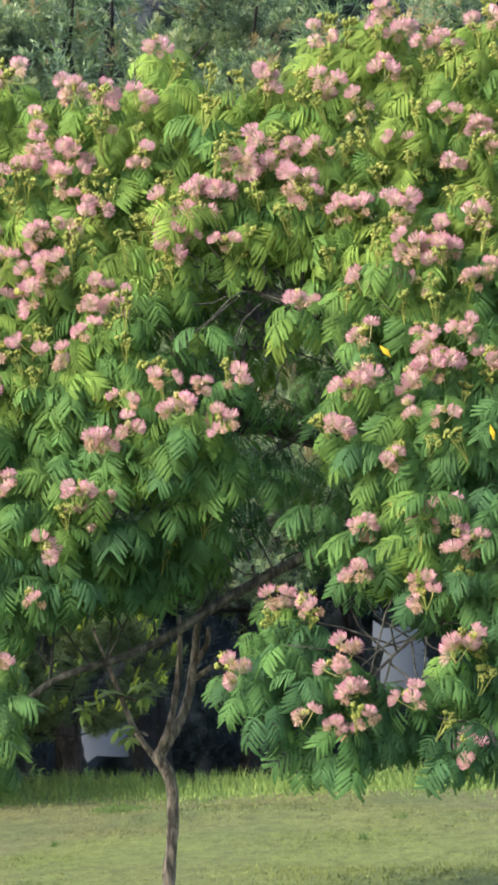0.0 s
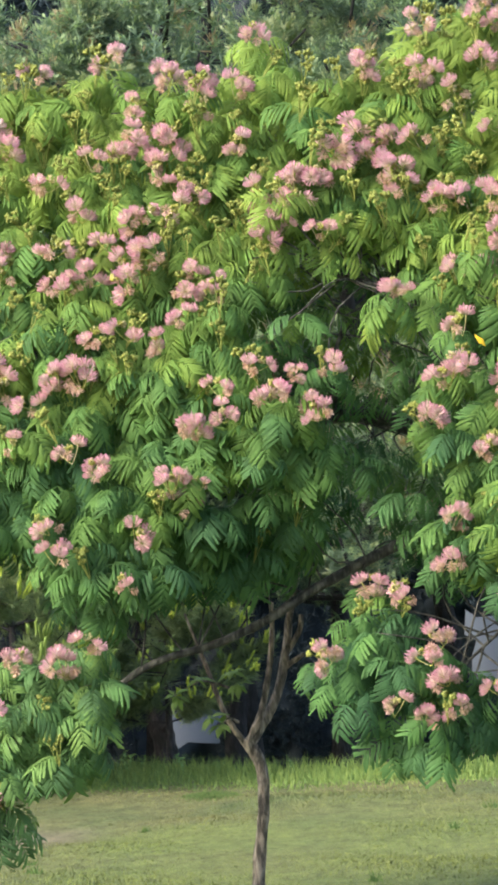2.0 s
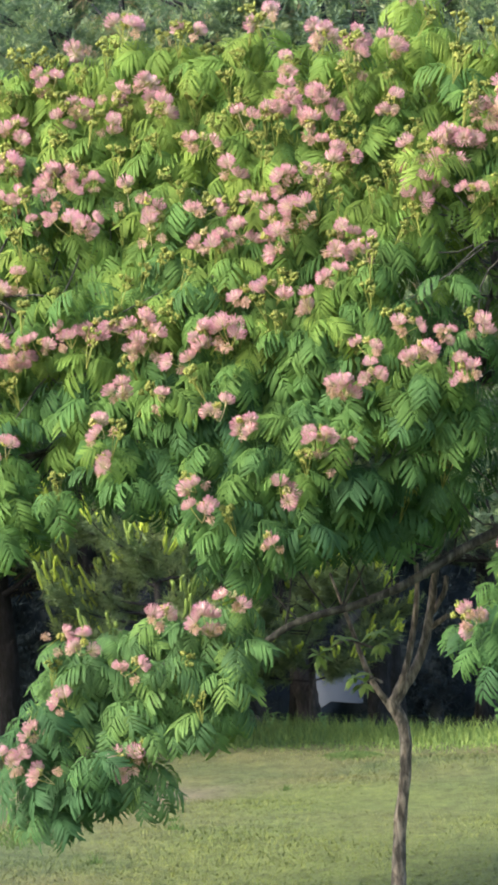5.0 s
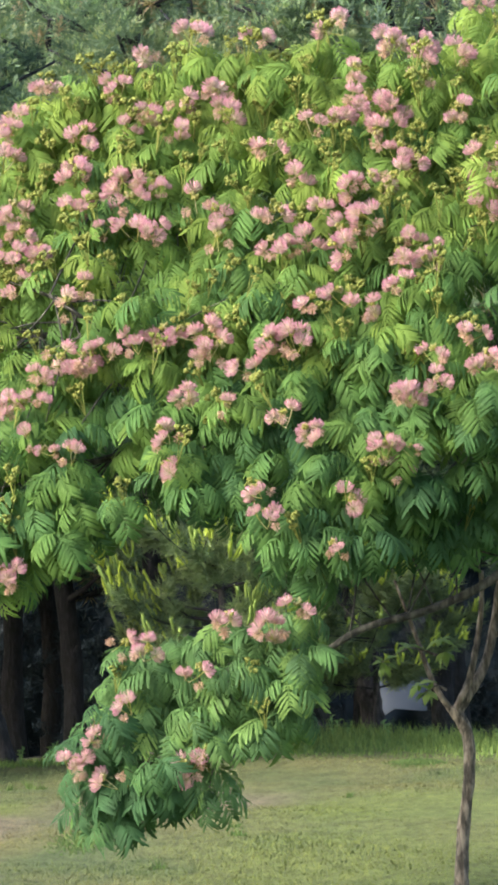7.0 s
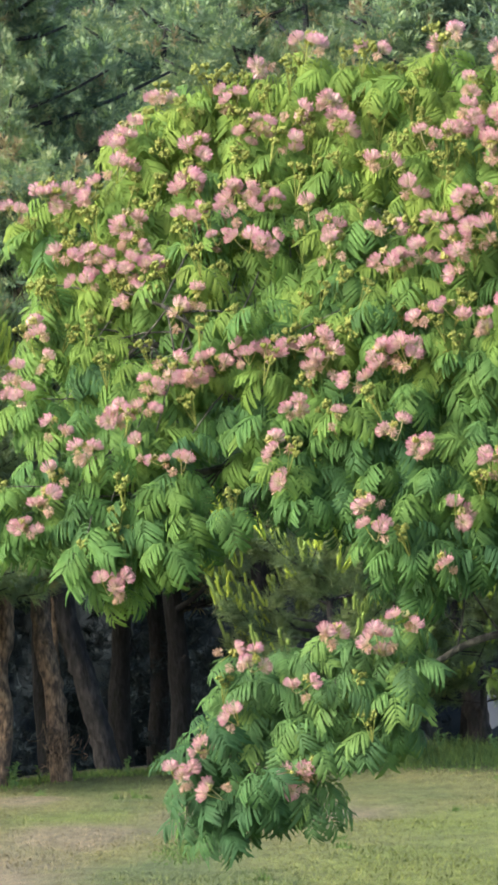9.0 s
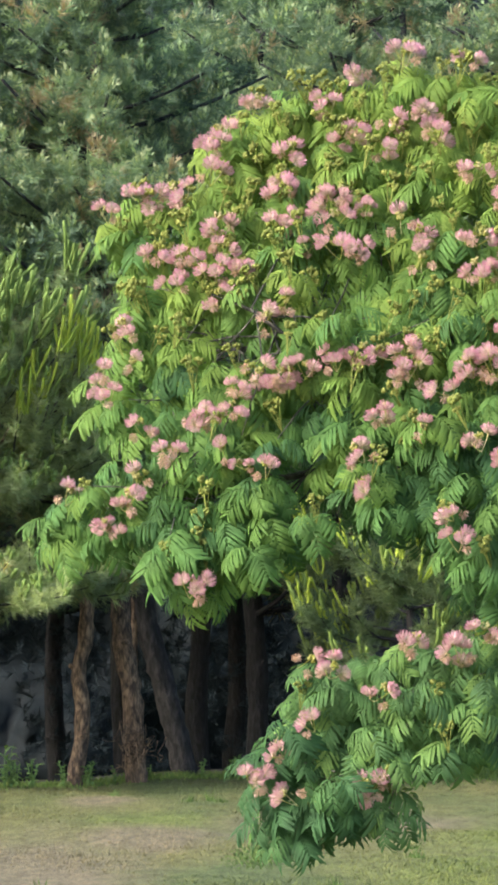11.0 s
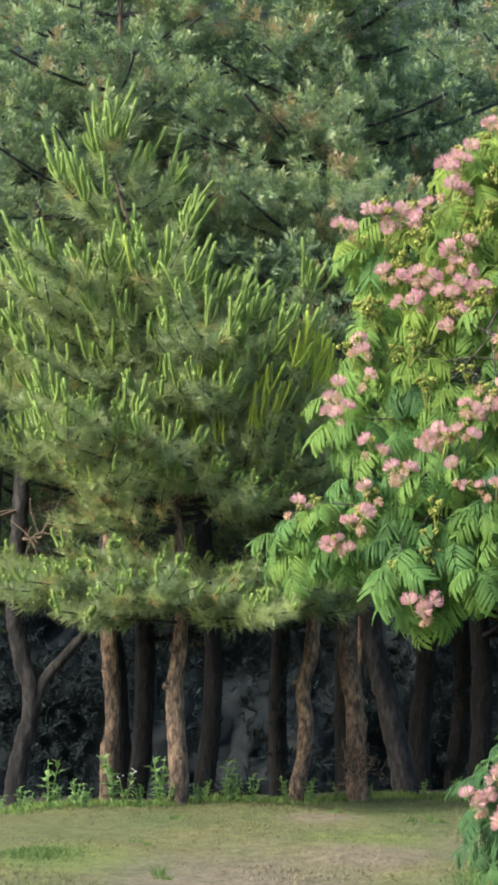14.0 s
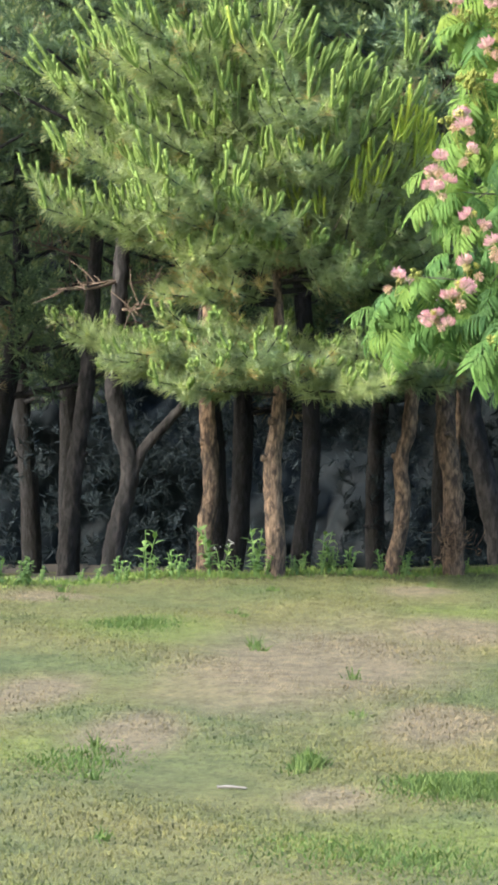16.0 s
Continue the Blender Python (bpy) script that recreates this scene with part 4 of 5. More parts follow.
def leaf_template(length, pairs, bend, seed, simple=False):
    """A twice-feathered leaf: an arching midrib along +x with pairs of blunt, slightly folded pinnae that droop at their ends."""
    r = np.random.default_rng(seed)
    g = Geo()
    n = 6
    ang = np.radians(np.linspace(6, -bend, n))
    pts = np.vstack([[0, 0, 0], np.cumsum(np.stack([np.cos(ang), 0 * ang, np.sin(ang)], 1) * length / n, axis=0)])
    w = 0.0020
    k = len(pts)
    v = np.concatenate([pts + [0, w, 0], pts + [0, 0, w], pts - [0, w, 0]])
    g.add(v, (), [(i, i + 1, k + i + 1, k + i) for i in range(n)] + [(k + i, k + i + 1, 2 * k + i + 1, 2 * k + i) for i in range(n)])
    for j in range(pairs):
        s = 0.20 + 0.78 * (j + 0.5) / pairs
        q = np.array([np.interp(s * n, np.arange(k), pts[:, c]) for c in range(3)])
        a = np.interp(s, np.linspace(0, 1, n), ang)
        ax, up = np.array([math.cos(a), 0, math.sin(a)]), np.array([-math.sin(a), 0, math.cos(a)])
        full = length * 0.47 * (0.66 + 0.40 * math.sin(math.pi * (0.12 + 0.75 * s)))
        for sgn in (-1, 1):
            ln = full * (0.88 + 0.24 * r.random())
            fwd = math.radians(66 - 30 * s + 6 * r.standard_normal())
            d = ax * math.cos(fwd) + np.array([0, sgn, 0]) * math.sin(fwd)
            wide = np.cross(up, d) + 0.22 * r.standard_normal() * up
            wide /= np.linalg.norm(wide)
            hw = 0.0078 * length / 0.2 * (0.9 + 0.25 * r.random())
            sag = -up * ln * (0.34 + 0.34 * r.random())
            rows = [q]
            for along, width, down in ((0.16, 0.8, -0.12), (0.60, 1.0, 0.25), (0.92, 0.66, 0.8)):
                c = q + d * ln * along + sag * down
                fold = -up * 0.30 * hw * width
                rows += [c + wide * hw * width + fold, c, c - wide * hw * width + fold]
            rows.append(q + d * ln + sag)
            if simple:
                g.add([q, rows[4], rows[10], rows[6]], (), [(0, 1, 2, 3)])
                continue
            f4 = [(1, 4, 5, 2), (2, 5, 6, 3), (4, 7, 8, 5), (5, 8, 9, 6)]
            g.add(rows, [(0, 1, 2), (0, 2, 3), (7, 10, 8), (8, 10, 9)], f4)
    v, f3, f4, _ = g.arrays()
    return v, f3, f4


LEAVES = [leaf_template(l, p, b, 200 + i) for i, (l, p, b) in enumerate(((0.20, 8, 52), (0.185, 7, 40), (0.215, 8, 64), (0.17, 7, 46), (0.205, 8, 30), (0.165, 7, 70)))]
BACK_LEAVES = [leaf_template(l, p, b, 240 + i, True) for i, (l, p, b) in enumerate(((0.20, 7, 50), (0.18, 7, 36), (0.215, 8, 62)))]


def leaf_turn(direction, facing):
    """Rotation that lays a leaf's midrib along a direction with its upper face towards another."""
    x = np.asarray(direction, float) / np.linalg.norm(direction)
    z = np.asarray(facing, float) - x * np.dot(facing, x)
    z /= np.linalg.norm(z) + 1e-9
    return np.stack([x, np.cross(z, x), z], 1)


def leaf_mesh(i):
    g = Geo()
    v, f3, f4 = LEAVES[i]
    g.add(v, f3, f4)
    return g.mesh("leaf", mat_leaf_own)


LEAF_MESHES = [leaf_mesh(i) for i in range(len(LEAVES))]


def bud_knot(g, centre, spread, count, r):
    """A knot of small round green-yellow flower buds."""
    for _ in range(count):
        o = r.standard_normal(3)
        c = centre + o / np.linalg.norm(o) * spread * np.array([1, 1, 0.8]) * (0.5 + 0.5 * r.random())
        rad = 0.0050 + 0.0028 * r.random()
        v = np.array([(1, 0, 0), (0, 1, 0), (-1, 0, 0), (0, -1, 0), (0, 0, 1.3), (0, 0, -1.1)]) * rad @ turn(6.28 * r.random(), 0.6 * r.standard_normal()).T + c
        g.add(v, [(0, 1, 4), (1, 2, 4), (2, 3, 4), (3, 0, 4), (1, 0, 5), (2, 1, 5), (3, 2, 5), (0, 3, 5)], tip=0.0, tone=r.random())


def blossom_mesh(heads, seed):
    """A spray of powder-puff heads: pale filaments fan out and curl up to pink ends, round a knot of buds, over some withered heads."""
    r = np.random.default_rng(seed)
    g = Geo()
    first = r.random() * 6.28
    for h in range(heads):
        a = first + 2 * math.pi * (h + 0.5 * r.random()) / heads
        reach = 0.026 + 0.018 * r.random() if heads > 1 else 0.0
        c = np.array([reach * math.cos(a), reach * math.sin(a), 0.022 * r.standard_normal()])
        rot = basis_to(np.array([0.55 * math.cos(a), 0.55 * math.sin(a), 0.9]) if heads > 1 else (0.1, -0.2, 1))
        n = 180
        az, off = r.random(n) * 2 * math.pi, np.radians(20 + 68 * np.sqrt(r.random(n)))
        ring = np.stack([np.cos(az), np.sin(az), 0 * az], 1)
        ln = 0.037 * (0.82 + 0.30 * r.random(n))
        d = ring * np.sin(off)[:, None] + np.array([0, 0, 1]) * np.cos(off)[:, None]
        mid = d * (ln * 0.6)[:, None]
        end = mid + (d * 0.75 + np.array([0, 0, 0.5])) * (ln * 0.42)[:, None]
        side = np.cross(d, r.standard_normal((n, 3)))
        side /= np.linalg.norm(side, axis=1)[:, None]
        v = np.stack([d * 0.003, mid + side * 0.0011, mid - side * 0.0011, end + side * 0.0012, end - side * 0.0012], 1).reshape(-1, 3) @ rot.T + c
        o = np.arange(n)[:, None] * 5
        tip = np.stack([0.12 + 0 * ln, 0.5 + 0 * ln, 0.5 + 0 * ln, 0.85 + 0.15 * r.random(n), 0.85 + 0.15 * r.random(n)], 1).ravel()
        g.add(v, o + [0, 1, 2], o + [1, 3, 4, 2], tip=tip, tone=0.25 * r.random())
        tube(g, [(0, 0, -0.06), c * 0.6 + np.array([0, 0, -0.03]), c], [0.0014, 0.0012, 0.003], 4, 4, 0, tip=0.0, tone=0.0)
    for _ in range(int(r.integers(1, 4))):
        a, n = r.random() * 6.28, 70
        c = np.array([0.042 * math.cos(a), 0.042 * math.sin(a), -0.030 - 0.02 * r.random()])
        d = r.standard_normal((n, 3))
        d /= np.linalg.norm(d, axis=1)[:, None]
        side = np.cross(d, r.standard_normal((n, 3)))
        side /= np.linalg.norm(side, axis=1)[:, None]
        ends = d * (0.014 + 0.010 * r.random(n))[:, None] + np.array([0, 0, -0.006])
        g.add(np.stack([d * 0.002, ends + side * 0.002, ends - side * 0.002], 1).reshape(-1, 3) + c, np.arange(n * 3).reshape(-1, 3), tip=np.tile([0.2, 0.8, 0.8], n), tone=0.9 + 0.1 * r.random())
    bud_knot(g, np.array([0, 0, 0.008]), 0.018, 16, r)
    return g.mesh("blossom", mat_blossom)


BLOSSOMS = [blossom_mesh(n, 300 + i) for i, n in enumerate((2, 3, 2, 3, 4, 1, 2, 4, 2, 3))]


def bud_geo(seed):
    """A budding flower head: several knots of buds on short stalks."""
    r = np.random.default_rng(seed)
    g = Geo()
    for k in range(4):
        c = np.array([0.024 * math.cos(k * 1.6 + seed), 0.024 * math.sin(k * 1.6 + seed), 0.02 + 0.02 * r.random()]) * (k > 0)
        bud_knot(g, c + np.array([0, 0, 0.03]), 0.015, 12, r)
        tube(g, [(0, 0, -0.05), c * 0.7, c + np.array([0, 0, 0.02])], [0.002, 0.0018, 0.0016], 3, 3, 0, tip=0.0, tone=0.1)
    return g


BUDS = [bud_geo(330 + i).mesh("bud", mat_bud) for i in range(4)]


def make_mimosa():
    r = np.random.default_rng(77)
    tree = thing("mimosa_tree", (3.15, 18.7, 0.0), "spreading mimosa tree in flower with feathery leaves and pink powder-puff blossoms", "tree")
    base = np.array([3.15, 18.7, 0.0])

    def wood(name, points, radii, sides=9, label=""):
        g = Geo()
        tube(g, [np.asarray(p, float) - base for p in points], radii, sides, len(points) * 6, 0.05)
        return part(name, g.mesh(name, mat_bark_mimosa, True), tree, label)

    wood("trunk", [(3.15, 18.7, -0.1), (3.1, 18.7, 0.5), (3.05, 18.65, 1.1), (3.0, 18.6, 1.6)], [0.15, 0.12, 0.11, 0.10], 14)
    limbs = [
        ([(3.05, 18.65, 1.2), (2.7, 18.3, 1.57), (2.25, 18.0, 1.60), (1.93, 17.9, 1.54), (1.55, 17.9, 1.38), (1.32, 17.9, 1.255), (1.11, 17.9, 1.18), (0.86, 17.9, 1.12), (0.62, 17.9, 0.97), (0.4, 17.8, 0.85)], [0.065, 0.036, 0.024, 0.021, 0.018, 0.016, 0.013, 0.008]),
        ([(3.0, 18.6, 1.5), (2.6, 18.4, 1.85), (2.31, 18.2, 1.95), (2.04, 18.2, 1.98), (1.9, 18.2, 2.03), (1.70, 18.2, 2.06), (1.3, 18.2, 2.0), (0.9, 18.2, 1.95), (0.4, 18.1, 1.95), (-0.1, 18.0, 1.85), (-0.7, 17.9, 1.75)], [0.075, 0.05, 0.036, 0.03, 0.024, 0.018, 0.01]),
        ([(3.0, 18.6, 1.6), (2.5, 18.6, 2.3), (2.0, 18.6, 2.7), (1.4, 18.6, 2.9), (0.6, 18.6, 2.95), (-0.1, 18.5, 2.9)], [0.075, 0.05, 0.04, 0.03, 0.02, 0.01]),
        ([(3.0, 18.6, 1.6), (2.8, 18.7, 2.5), (2.5, 18.8, 3.1), (2.3, 18.8, 3.5)], [0.07, 0.05, 0.03, 0.01]),
        ([(2.0, 18.6, 2.7), (1.6, 18.5, 3.1), (1.1, 18.5, 3.35)], [0.035, 0.025, 0.01]),
        ([(2.6, 18.4, 1.85), (2.3, 18.0, 2.3), (2.0, 17.8, 2.5), (1.7, 17.7, 2.6)], [0.035, 0.025, 0.015, 0.008]),
        ([(1.4, 18.6, 2.9), (0.9, 18.3, 2.5), (0.3, 18.1, 2.4), (-0.4, 18.0, 2.35)], [0.03, 0.022, 0.015, 0.008]),
        ([(3.05, 18.65, 1.2), (2.75, 18.1, 1.35), (2.45, 17.7, 1.3), (2.2, 17.5, 1.15), (2.0, 17.4, 1.0)], [0.03, 0.014, 0.009, 0.007, 0.004]),
        ([(0.62, 17.9, 0.99), (0.3, 17.7, 0.85), (0.1, 17.6, 0.65)], [0.018, 0.012, 0.006]),
        ([(1.70, 18.2, 2.06), (1.68, 18.0, 2.25), (1.74, 17.9, 2.45)], [0.016, 0.011, 0.006]),
        ([(0.4, 18.1, 1.95), (0.1, 17.9, 2.2), (-0.3, 17.8, 2.5)], [0.02, 0.014, 0.007]),
    ]
    for pts, rad in limbs:
        wood("limb", pts, rad)
    along = np.vstack([smooth_path(p, 40) for p, _ in limbs])

    sprays = []
    blooms = [b for group in BLOOMS.values() for b in group]
    for x, z in blooms:
        sprays.append((x, crown_depth(x, z) + 0.02, z - 0.02, 0, True))
    taken = [(x, z) for x, z in blooms]
    for name, gap, layers in (("main", 0.070, 3), ("hang", 0.078, 2), ("low", 0.080, 1)):
        poly = CROWN[name]
        xs, zs = [p[0] for p in poly], [p[1] for p in poly]
        for layer in range(layers):
            spots = list(taken) if layer == 0 else []
            for _ in range(9000):
                x, z = r.uniform(min(xs), max(xs)), r.uniform(min(zs), max(zs))
                if not (inside(poly, x, z - 0.12) and inside(poly, x, z + 0.02) and inside(poly, x - 0.07, z - 0.05) and inside(poly, x + 0.07, z - 0.05)):
                    continue
                if noise.noise((x * 3.3, z * 3.6, 8.0)) > 0.33 and name == "main":
                    continue
                holes = [CROWN[k] for k in ("gap", "shade_gap", "branch_gap", "high_gap")]
                if any(inside(h, x + a, z + b) for h in holes for a, b in ((0, 0), (0, -0.12), (0, -0.22), (0, -0.30), (0.18, -0.08), (-0.18, -0.08), (0, 0.05))) and r.random() < (0.98 if layer < 2 else 0.2):
                    continue
                d = gap * (1 + 0.45 * layer)
                if any(abs(x - a) < d and abs(z - b) < d and (x - a) ** 2 + (z - b) ** 2 < d * d for a, b in spots):
                    continue
                spots.append((x, z))
                sprays.append((x, crown_depth(x, z) + 0.38 * layer + 0.07 * r.standard_normal(), z, layer, False))
    near = sorted(range(len(sprays)), key=lambda i: abs(sprays[i][0] - 0.3) + abs(sprays[i][2] - 1.0))
    own = set(near[:58])
    joined, twigs = Geo(), Geo()
    single = 0
    for i, (x, y, z, layer, bloom) in enumerate(sprays):
        c = np.array([x, y, z])
        k = r.integers(4, 7)
        # Yellower young leaves higher, lighter leftwards; low and inner tones carry crown shade.
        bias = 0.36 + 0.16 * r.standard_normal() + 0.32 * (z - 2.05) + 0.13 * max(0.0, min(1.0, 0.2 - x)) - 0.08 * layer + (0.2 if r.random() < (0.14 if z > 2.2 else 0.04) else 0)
        for j in range(k):
            phi = (2 * (j + 0.5) / k - 1) * 1.65 + 0.25 * r.standard_normal()
            way = (math.sin(phi) * 0.85, -0.25 - 0.3 * math.cos(phi) + 0.25 * r.standard_normal(), -0.10 - 0.55 * math.cos(phi) + 0.15 * r.standard_normal())
            rot = leaf_turn(way, np.array([0.2 * (x - 0.9) + 0.2 * math.sin(phi), -0.52, 0.80]) + 0.24 * r.standard_normal(3))
            size = 0.56 + 0.32 * r.random()
            li = r.integers(len(LEAVES))
            if i in own and single < 290:
                m = Matrix(rot.tolist()).to_4x4()
                m.translation = Vector(c - base)
                part("leaf", LEAF_MESHES[li], tree, "", m @ Matrix.Scale(size, 4))
                single += 1
                continue
            v, f3, f4 = LEAVES[li] if layer == 0 else BACK_LEAVES[li % 3]
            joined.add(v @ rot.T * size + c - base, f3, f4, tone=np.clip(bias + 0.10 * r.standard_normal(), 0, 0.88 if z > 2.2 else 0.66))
        if r.random() < 0.6:
            near_by = np.flatnonzero(((along - c) ** 2).sum(1) < 0.25)
            if len(near_by):
                a = along[r.choice(near_by)]
                mid = (a + c) / 2 + r.standard_normal(3) * 0.05
                tube(twigs, [a - base, mid - base, c - base], [0.0045, 0.0034, 0.0022], 4, 6)
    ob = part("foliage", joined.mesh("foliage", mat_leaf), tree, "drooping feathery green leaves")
    tagged(ob, kind="stuff")
    tagged(part("branchwork", twigs.mesh("branchwork", mat_bark_mimosa, True), tree), kind="stuff")
    for x, z in blooms:
        m = pose(x - base[0], crown_depth(x, z) - 0.15 - base[1], z + 0.01, 20 * r.standard_normal() + 24, 13 * r.standard_normal(), r.random() * 360)
        part("blossom", BLOSSOMS[r.integers(len(BLOSSOMS))], tree, "pink powder-puff blossom spray", m @ Matrix.Scale(0.92 + 0.28 * r.random(), 4))
    for k in r.permutation(len(blooms))[:24]:
        x, z = blooms[k][0] + 0.10 * (1 if r.random() < 0.5 else -1) + 0.02 * r.standard_normal(), blooms[k][1] + 0.03 * r.standard_normal()
        if inside(CROWN["main"], x, z) or inside(CROWN["low"], x, z):
            m = pose(x - base[0], crown_depth(x, z) - 0.13 - base[1], z, 20 * r.standard_normal() + 24, 13 * r.standard_normal(), r.random() * 360)
            part("blossom", BLOSSOMS[r.integers(len(BLOSSOMS))], tree, "pink powder-puff blossom spray", m @ Matrix.Scale(0.66 + 0.25 * r.random(), 4))
    n, more_buds = 0, Geo()
    for x, y, z, layer, bloom in sprays:
        if layer == 0 and r.random() < (0.16 if z < 2.2 else 0.6):
            m = pose(x - base[0] + 0.03 * r.standard_normal(), y - 0.07 - base[1], z + 0.005, 20 * r.standard_normal() + 20, 20 * r.standard_normal(), 0) @ Matrix.Scale(0.9 + 0.5 * r.random(), 4)
            if n < 280:
                part("bud", BUDS[n % 4], tree, "yellow-green flower buds", m)
            else:
                v, f3, f4, val = bud_geo(330 + n % 4).arrays()
                more_buds.add(v @ np.array(m.to_3x3()).T + np.array(m.translation), f3, f4, tone=val["tone"])
            n += 1
    if more_buds.n:
        tagged(part("budding", more_buds.mesh("budding", mat_bud), tree, "yellow-green flower buds"), kind="stuff")
    g = Geo()
    g.add([(0, 0, 0), (0.012, 0.03, 0), (0, 0.034, 0.006), (-0.012, 0.03, 0), (0, 0.065, -0.01)], [(0, 1, 2), (0, 2, 3), (1, 4, 2), (2, 4, 3)], tone=0.5)
    mesh = g.mesh("dead_leaf", mat_yellow)
    for x, z in YELLOWED:
        part("dead_leaf", mesh, tree, "small yellowed leaf", pose(x - base[0], crown_depth(x, z) - 0.2 - base[1], z, 80, 20 * r.standard_normal(), 20))


make_mimosa()


def make_sapling():
    """The thin pruned tree under the mimosa's limb."""
    base = np.array([1.27, 18.6, 0.0])
    tree = thing("sapling", base.tolist(), "thin pruned sapling with a forked grey-brown trunk and few leaves", "tree")

    def wood(name, points, radii, sides=10):
        g = Geo()
        tube(g, [np.asarray(p, float) - base for p in points], radii, sides, len(points) * 7, 0.06)
        part(name, g.mesh(name, mat_bark_sapling, True), tree)

    wood("trunk", [(1.26, 18.6, -0.06), (1.28, 18.6, 0.22), (1.32, 18.6, 0.49), (1.32, 18.6, 0.65), (1.27, 18.6, 0.76)], [0.032, 0.026, 0.024, 0.025, 0.026], 14)
    wood("stem", [(1.27, 18.6, 0.74), (1.33, 18.58, 0.86), (1.37, 18.58, 1.0), (1.40, 18.58, 1.16), (1.41, 18.58, 1.32)], [0.018, 0.015, 0.013, 0.011, 0.008])
    wood("stem", [(1.28, 18.6, 0.74), (1.40, 18.62, 0.92), (1.455, 18.62, 1.1), (1.49, 18.62, 1.29), (1.55, 18.62, 1.5)], [0.022, 0.020, 0.018, 0.014, 0.008])
    wood("stem", [(1.26, 18.6, 0.75), (1.19, 18.6, 0.87), (1.12, 18.6, 1.09), (1.05, 18.6, 1.3)], [0.014, 0.012, 0.009, 0.005])
    wood("stub", [(1.47, 18.62, 1.12), (1.52, 18.6, 1.2), (1.53, 18.6, 1.26)], [0.013, 0.011, 0.01])
    wood("stub", [(1.45, 18.62, 1.05), (1.53, 18.6, 1.1)], [0.012, 0.010])
    wood("twig", [(1.22, 18.6, 0.98), (1.1, 18.55, 1.02), (0.98, 18.5, 0.97)], [0.006, 0.004, 0.003])
    wood("twig", [(1.24, 18.6, 0.84), (1.2, 18.55, 0.86), (1.15, 18.5, 0.84)], [0.006, 0.004, 0.003])
    r = np.random.default_rng(9)
    g = Geo()
    hw, ln = 0.016, 0.075
    v = [(0, 0, 0), (ln * 0.45, hw, -0.004), (ln * 0.5, 0, 0.006), (ln * 0.45, -hw, -0.004), (ln, 0, -0.018)]
    g.add(v, [(0, 1, 2), (0, 2, 3), (1, 4, 2), (2, 4, 3)], tone=0.6)
    mesh = g.mesh("leaf", mat_sapling)
    for c in ((0.98, 18.5, 0.97), (1.08, 18.5, 1.03), (1.22, 18.5, 1.05), (1.24, 18.52, 1.0), (1.16, 18.5, 0.84), (1.12, 18.5, 0.87)):
        for k in range(8):
            rot = Matrix(turn(k * 0.79 + 0.2 * r.standard_normal(), math.radians(10 + 25 * r.standard_normal())).tolist()).to_4x4()
            rot.translation = Vector(np.array(c) - base)
            part("leaf", mesh, tree, "", rot @ Matrix.Scale(0.7 + 0.5 * r.random(), 4))


make_sapling()


# ---- plants and scraps on the lawn ----
def weed(name, height, leaves, label, seed, flowers=False):
    r = np.random.default_rng(seed)
    w = thing(name, (0, 0, 0), label, "weed", "weeds along the wood's edge")
    for s in range(3):
        a = r.random() * 6.28
        h = height * (0.65 + 0.4 * r.random())
        end = np.array([math.cos(a) * 0.25 * h, math.sin(a) * 0.25 * h, h])
        g = Geo()
        tube(g, [(0, 0, -0.02), end * 0.5 + np.array([0, 0, 0.05 * h]), end], [0.004, 0.003, 0.002], 5, 6, 0, tone=0.3)
        stem = part("stem", g.mesh("stem", mat_weed), w)
        for i in range(leaves):
            q = end * (0.15 + 0.85 * i / leaves)
            rot = turn(r.random() * 6.28, math.radians(-30 + 25 * r.standard_normal()))
            ln, hw = height * (0.17 + 0.12 * r.random()), height * 0.06
            v = np.array([(0, 0, 0), (ln * 0.5, hw, 0), (ln * 0.5, 0, 0.006), (ln * 0.5, -hw, 0), (ln, 0, -ln * 0.25)]) @ rot.T + q
            g = Geo()
            g.add(v, [(0, 1, 2), (0, 2, 3), (1, 4, 2), (2, 4, 3)], tone=r.random())
            part("leaf", g.mesh("leaf", mat_weed), stem)
        if flowers:
            for k in range(4):
                g = Geo()
                q = end + np.array([0.012 * r.standard_normal(), 0.012 * r.standard_normal(), 0.006 * k])
                ring = [(0.0045 * math.cos(u * 0.785), 0.0045 * math.sin(u * 0.785), 0.002 * (u % 2)) for u in range(8)]
                g.add(np.array([(0, 0, 0.004)] + ring + [(0, 0, -0.006)]) + q, [(0, 1 + u, 1 + (u + 1) % 8) for u in range(8)] + [(9, 1 + (u + 1) % 8, 1 + u) for u in range(8)])
                part("flower", g.mesh("flower", mat_litter), stem, "tiny white flower head")
    return w


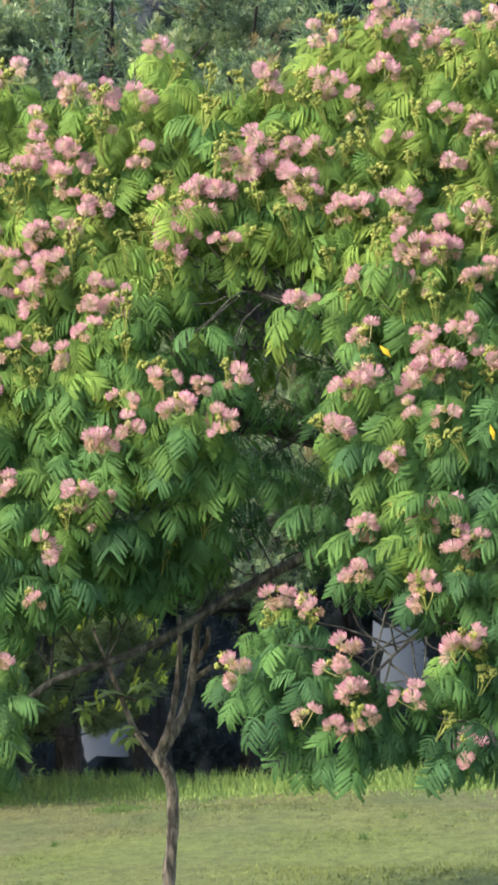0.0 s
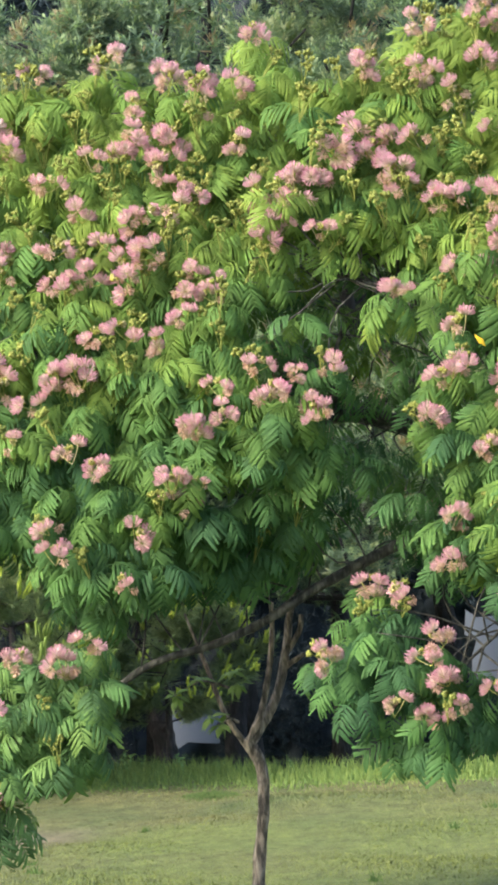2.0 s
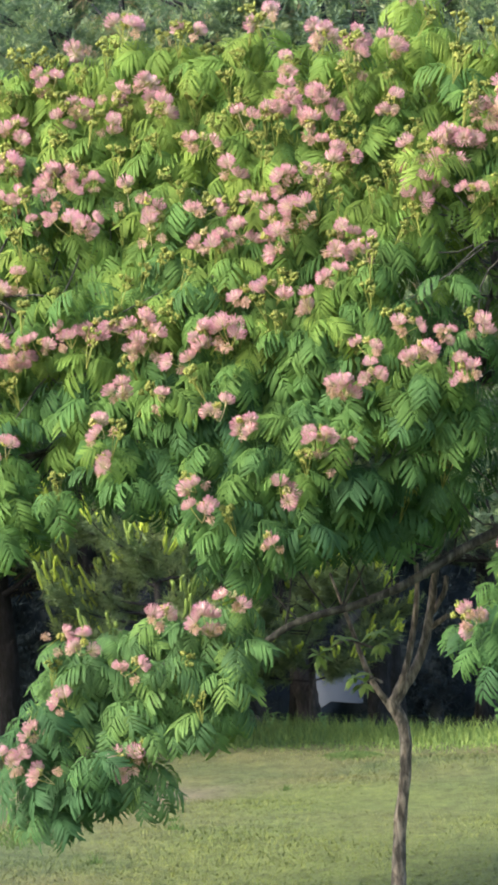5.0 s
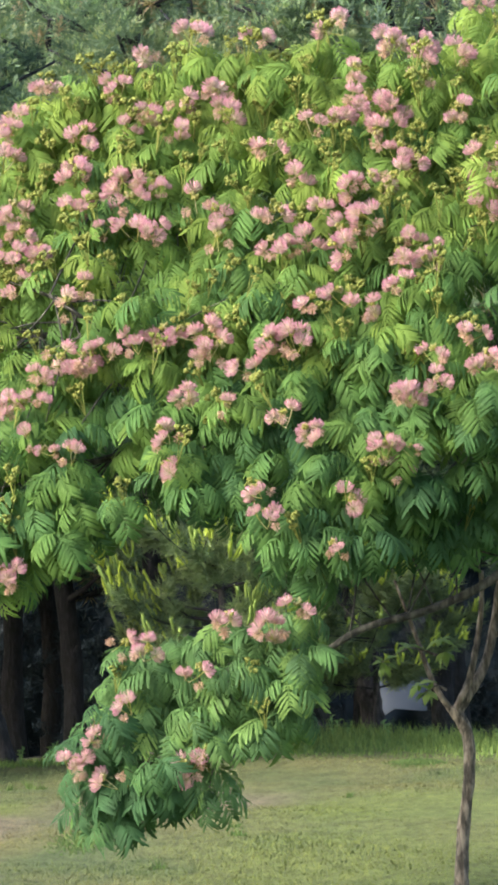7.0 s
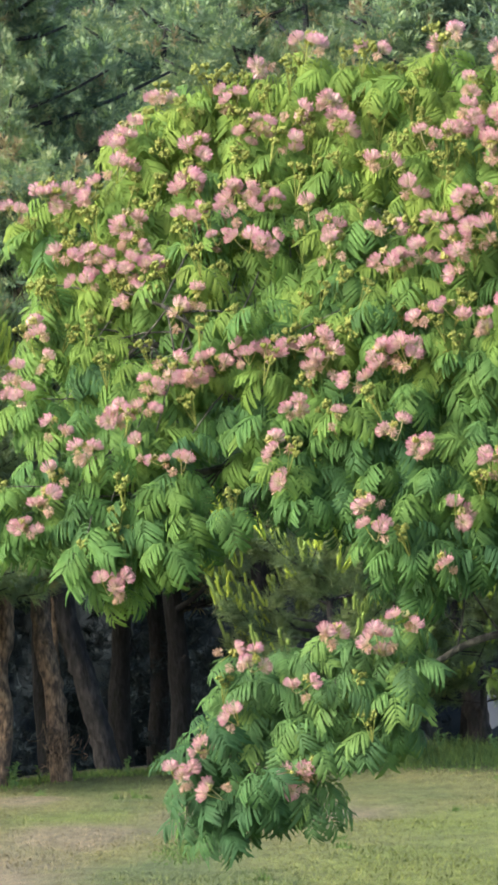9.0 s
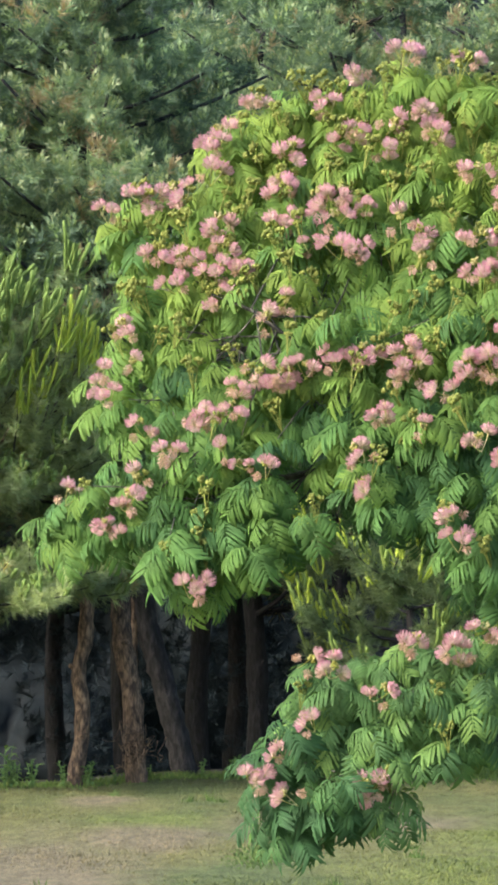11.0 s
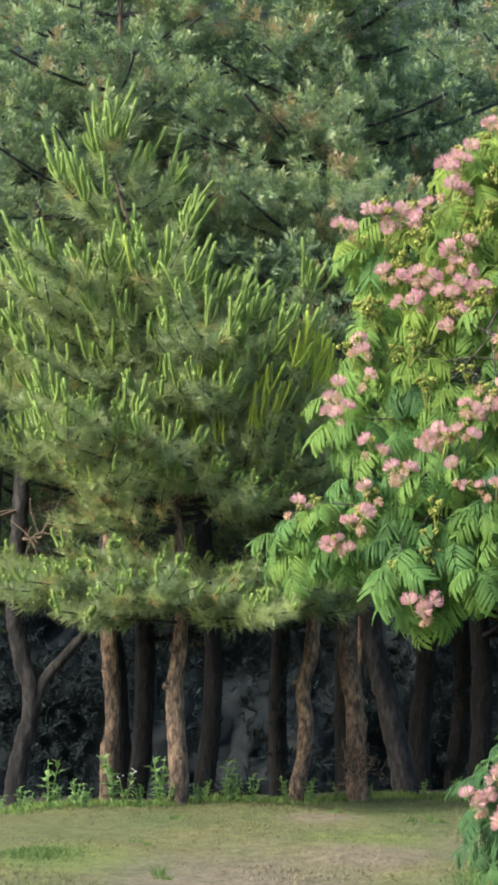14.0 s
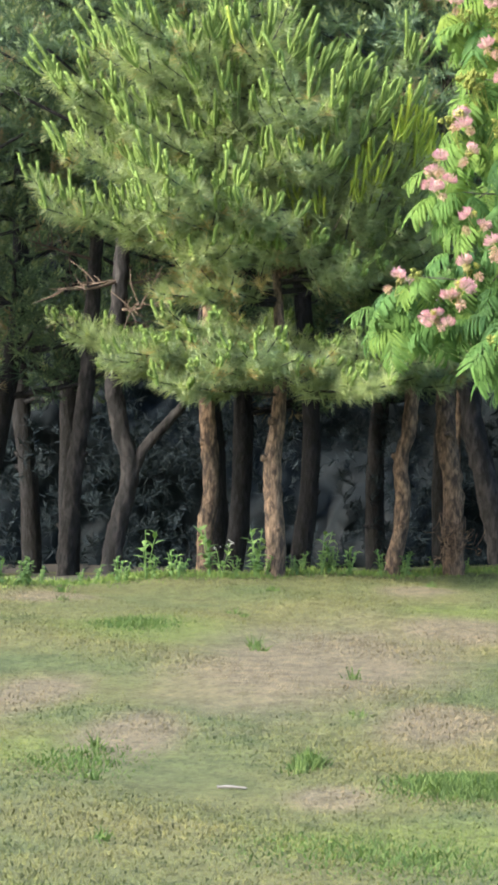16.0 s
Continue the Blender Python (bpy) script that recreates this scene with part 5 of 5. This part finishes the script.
def make_weeds():
    r = np.random.default_rng(31)
    kinds = [weed("weed", 0.24, 9, "tall leafy green weed at the wood's edge", 1), weed("weed", 0.15, 8, "leafy green weed at the wood's edge", 2), weed("weed", 0.10, 7, "low green weed at the wood's edge", 3)]
    spots = [(-4.1, 1), (-3.95, 2), (-3.85, 0), (-3.80, 1), (-3.65, 1), (-3.40, 2), (-3.21, 1), (-3.06, 0), (-3.03, 1), (-2.92, 1), (-2.88, 2), (-2.71, 0), (-2.57, 1), (-2.46, 0), (-2.43, 0), (-2.40, 1), (-2.24, 1), (-2.20, 1), (-2.08, 0), (-2.04, 1), (-1.91, 1), (-1.73, 1), (-1.60, 2)]
    for x, k in spots + [(r.uniform(-4, 4), int(r.integers(1, 3))) for _ in range(36)]:
        y = float(edge_of_lawn(x)) + r.uniform(-0.12, 0.06)
        c = copy_thing(kinds[k], pose(x, y, float(ground_z(x, y)), 0, 0, r.uniform(0, 360)))
        s = r.uniform(0.95, 1.35)
        c.scale = (s, s, s)
    for i, k in enumerate(kinds):
        x = (-3.85, -2.3, -1.2)[i]
        y = float(edge_of_lawn(x))
        k.location = (x, y, float(ground_z(x, y)))


make_weeds()
flowering = weed("weed", 0.23, 7, "tall weed with tiny white flower heads", 4, True)
flowering.location = (-2.66, 28.25, float(ground_z(-2.66, 28.25)))


def dead_twigs(x, y, z):
    """The tangle of dead brown twigs caught at a trunk's foot."""
    r = np.random.default_rng(61)
    g = Geo()
    for _ in range(120):
        a = np.array([0.05 * r.standard_normal(), 0.03 * r.standard_normal(), 0.08 * r.standard_normal()])
        b = a + r.standard_normal(3) * np.array([0.05, 0.03, 0.07])
        tube(g, [a, (a + b) / 2 + r.standard_normal(3) * 0.012, b], [0.0035, 0.003, 0.002], 4, 4)
    ob = new("dead_twigs", g.mesh("dead_twigs", mat_bark_pine))
    ob.location = (x, y, z)
    tagged(ob, "tangle of dead brown twigs against a pine trunk", "twigs", kind="stuff")


dead_twigs(-1.27, 29.80, 0.22)


def grass_patch(x, y, wide, deep, height, count, label, seed):
    r = np.random.default_rng(seed)
    g = Geo()
    px, py = wide * r.standard_normal(count) * 0.5, deep * r.standard_normal(count) * 0.5
    h = height * (0.4 + 0.8 * r.random(count)) * np.exp(-(px / wide) ** 2 - (py / deep) ** 2)
    z = ground_z(x + px, y + py) - 0.004
    az = r.random(count) * 6.28
    b = np.stack([px, py, z], 1)
    side = np.stack([np.cos(az), np.sin(az), 0 * az], 1) * 0.005
    tip = b + np.stack([h * 0.5 * r.standard_normal(count), h * 0.5 * r.standard_normal(count), h], 1)
    v = np.stack([b - side, b + side, tip], 1).reshape(-1, 3)
    g.add(v, np.arange(count * 3).reshape(-1, 3), tone=np.repeat(r.random(count), 3))
    ob = new("grass_patch", g.mesh("grass_patch", mat_tuft))
    ob.location = (x, y, 0)
    tagged(ob, label, "grass", "lush patches in the lawn", "stuff")


LUSH = "lush dark green grass patch in the lawn"
grass_patch(-0.52, 15.85, 0.36, 0.6, 0.055, 4200, LUSH, 1)
grass_patch(-2.64, 23.4, 0.28, 0.7, 0.035, 1600, LUSH, 2)
grass_patch(1.67, 28.0, 0.20, 0.5, 0.04, 1500, LUSH, 3)
grass_patch(-1.2, 16.4, 0.07, 0.2, 0.07, 300, LUSH, 4)
grass_patch(-2.0, 16.2, 0.25, 0.9, 0.035, 900, LUSH, 5)
grass_patch(-0.7, 13.6, 0.6, 0.9, 0.03, 2000, LUSH, 6)
grass_patch(-0.35, 22.6, 0.2, 0.8, 0.04, 800, LUSH, 7)


def small_tufts():
    r = np.random.default_rng(52)
    for k in range(34):
        y = 13 + 15 * r.random()
        x = (2 * r.random() - 1) * 0.13 * y
        grass_patch(x, y, 0.03 + 0.04 * r.random(), 0.05 + 0.1 * r.random(), 0.04 + 0.05 * r.random(), 36, "small tuft of taller green grass in the lawn", 400 + k)


small_tufts()


def lawn_scraps():
    g = Geo()
    tube(g, [(-0.028, 0, 0.02), (0.0, 0.004, 0.024), (0.03, 0, 0.02)], [0.009, 0.011, 0.008], 7, 8, 0.12)
    v, f3, f4, _ = g.arrays()
    g2 = Geo()
    g2.add(v * np.array([1.7, 0.7, 0.55]), f3, f4)
    s = new("stick", g2.mesh("stick", mat_stick, True))
    s.location = (-1.41, 15.63, float(ground_z(-1.41, 15.63)) + 0.0)
    tagged(s, "short bleached stick lying on the lawn", "stick")


lawn_scraps()
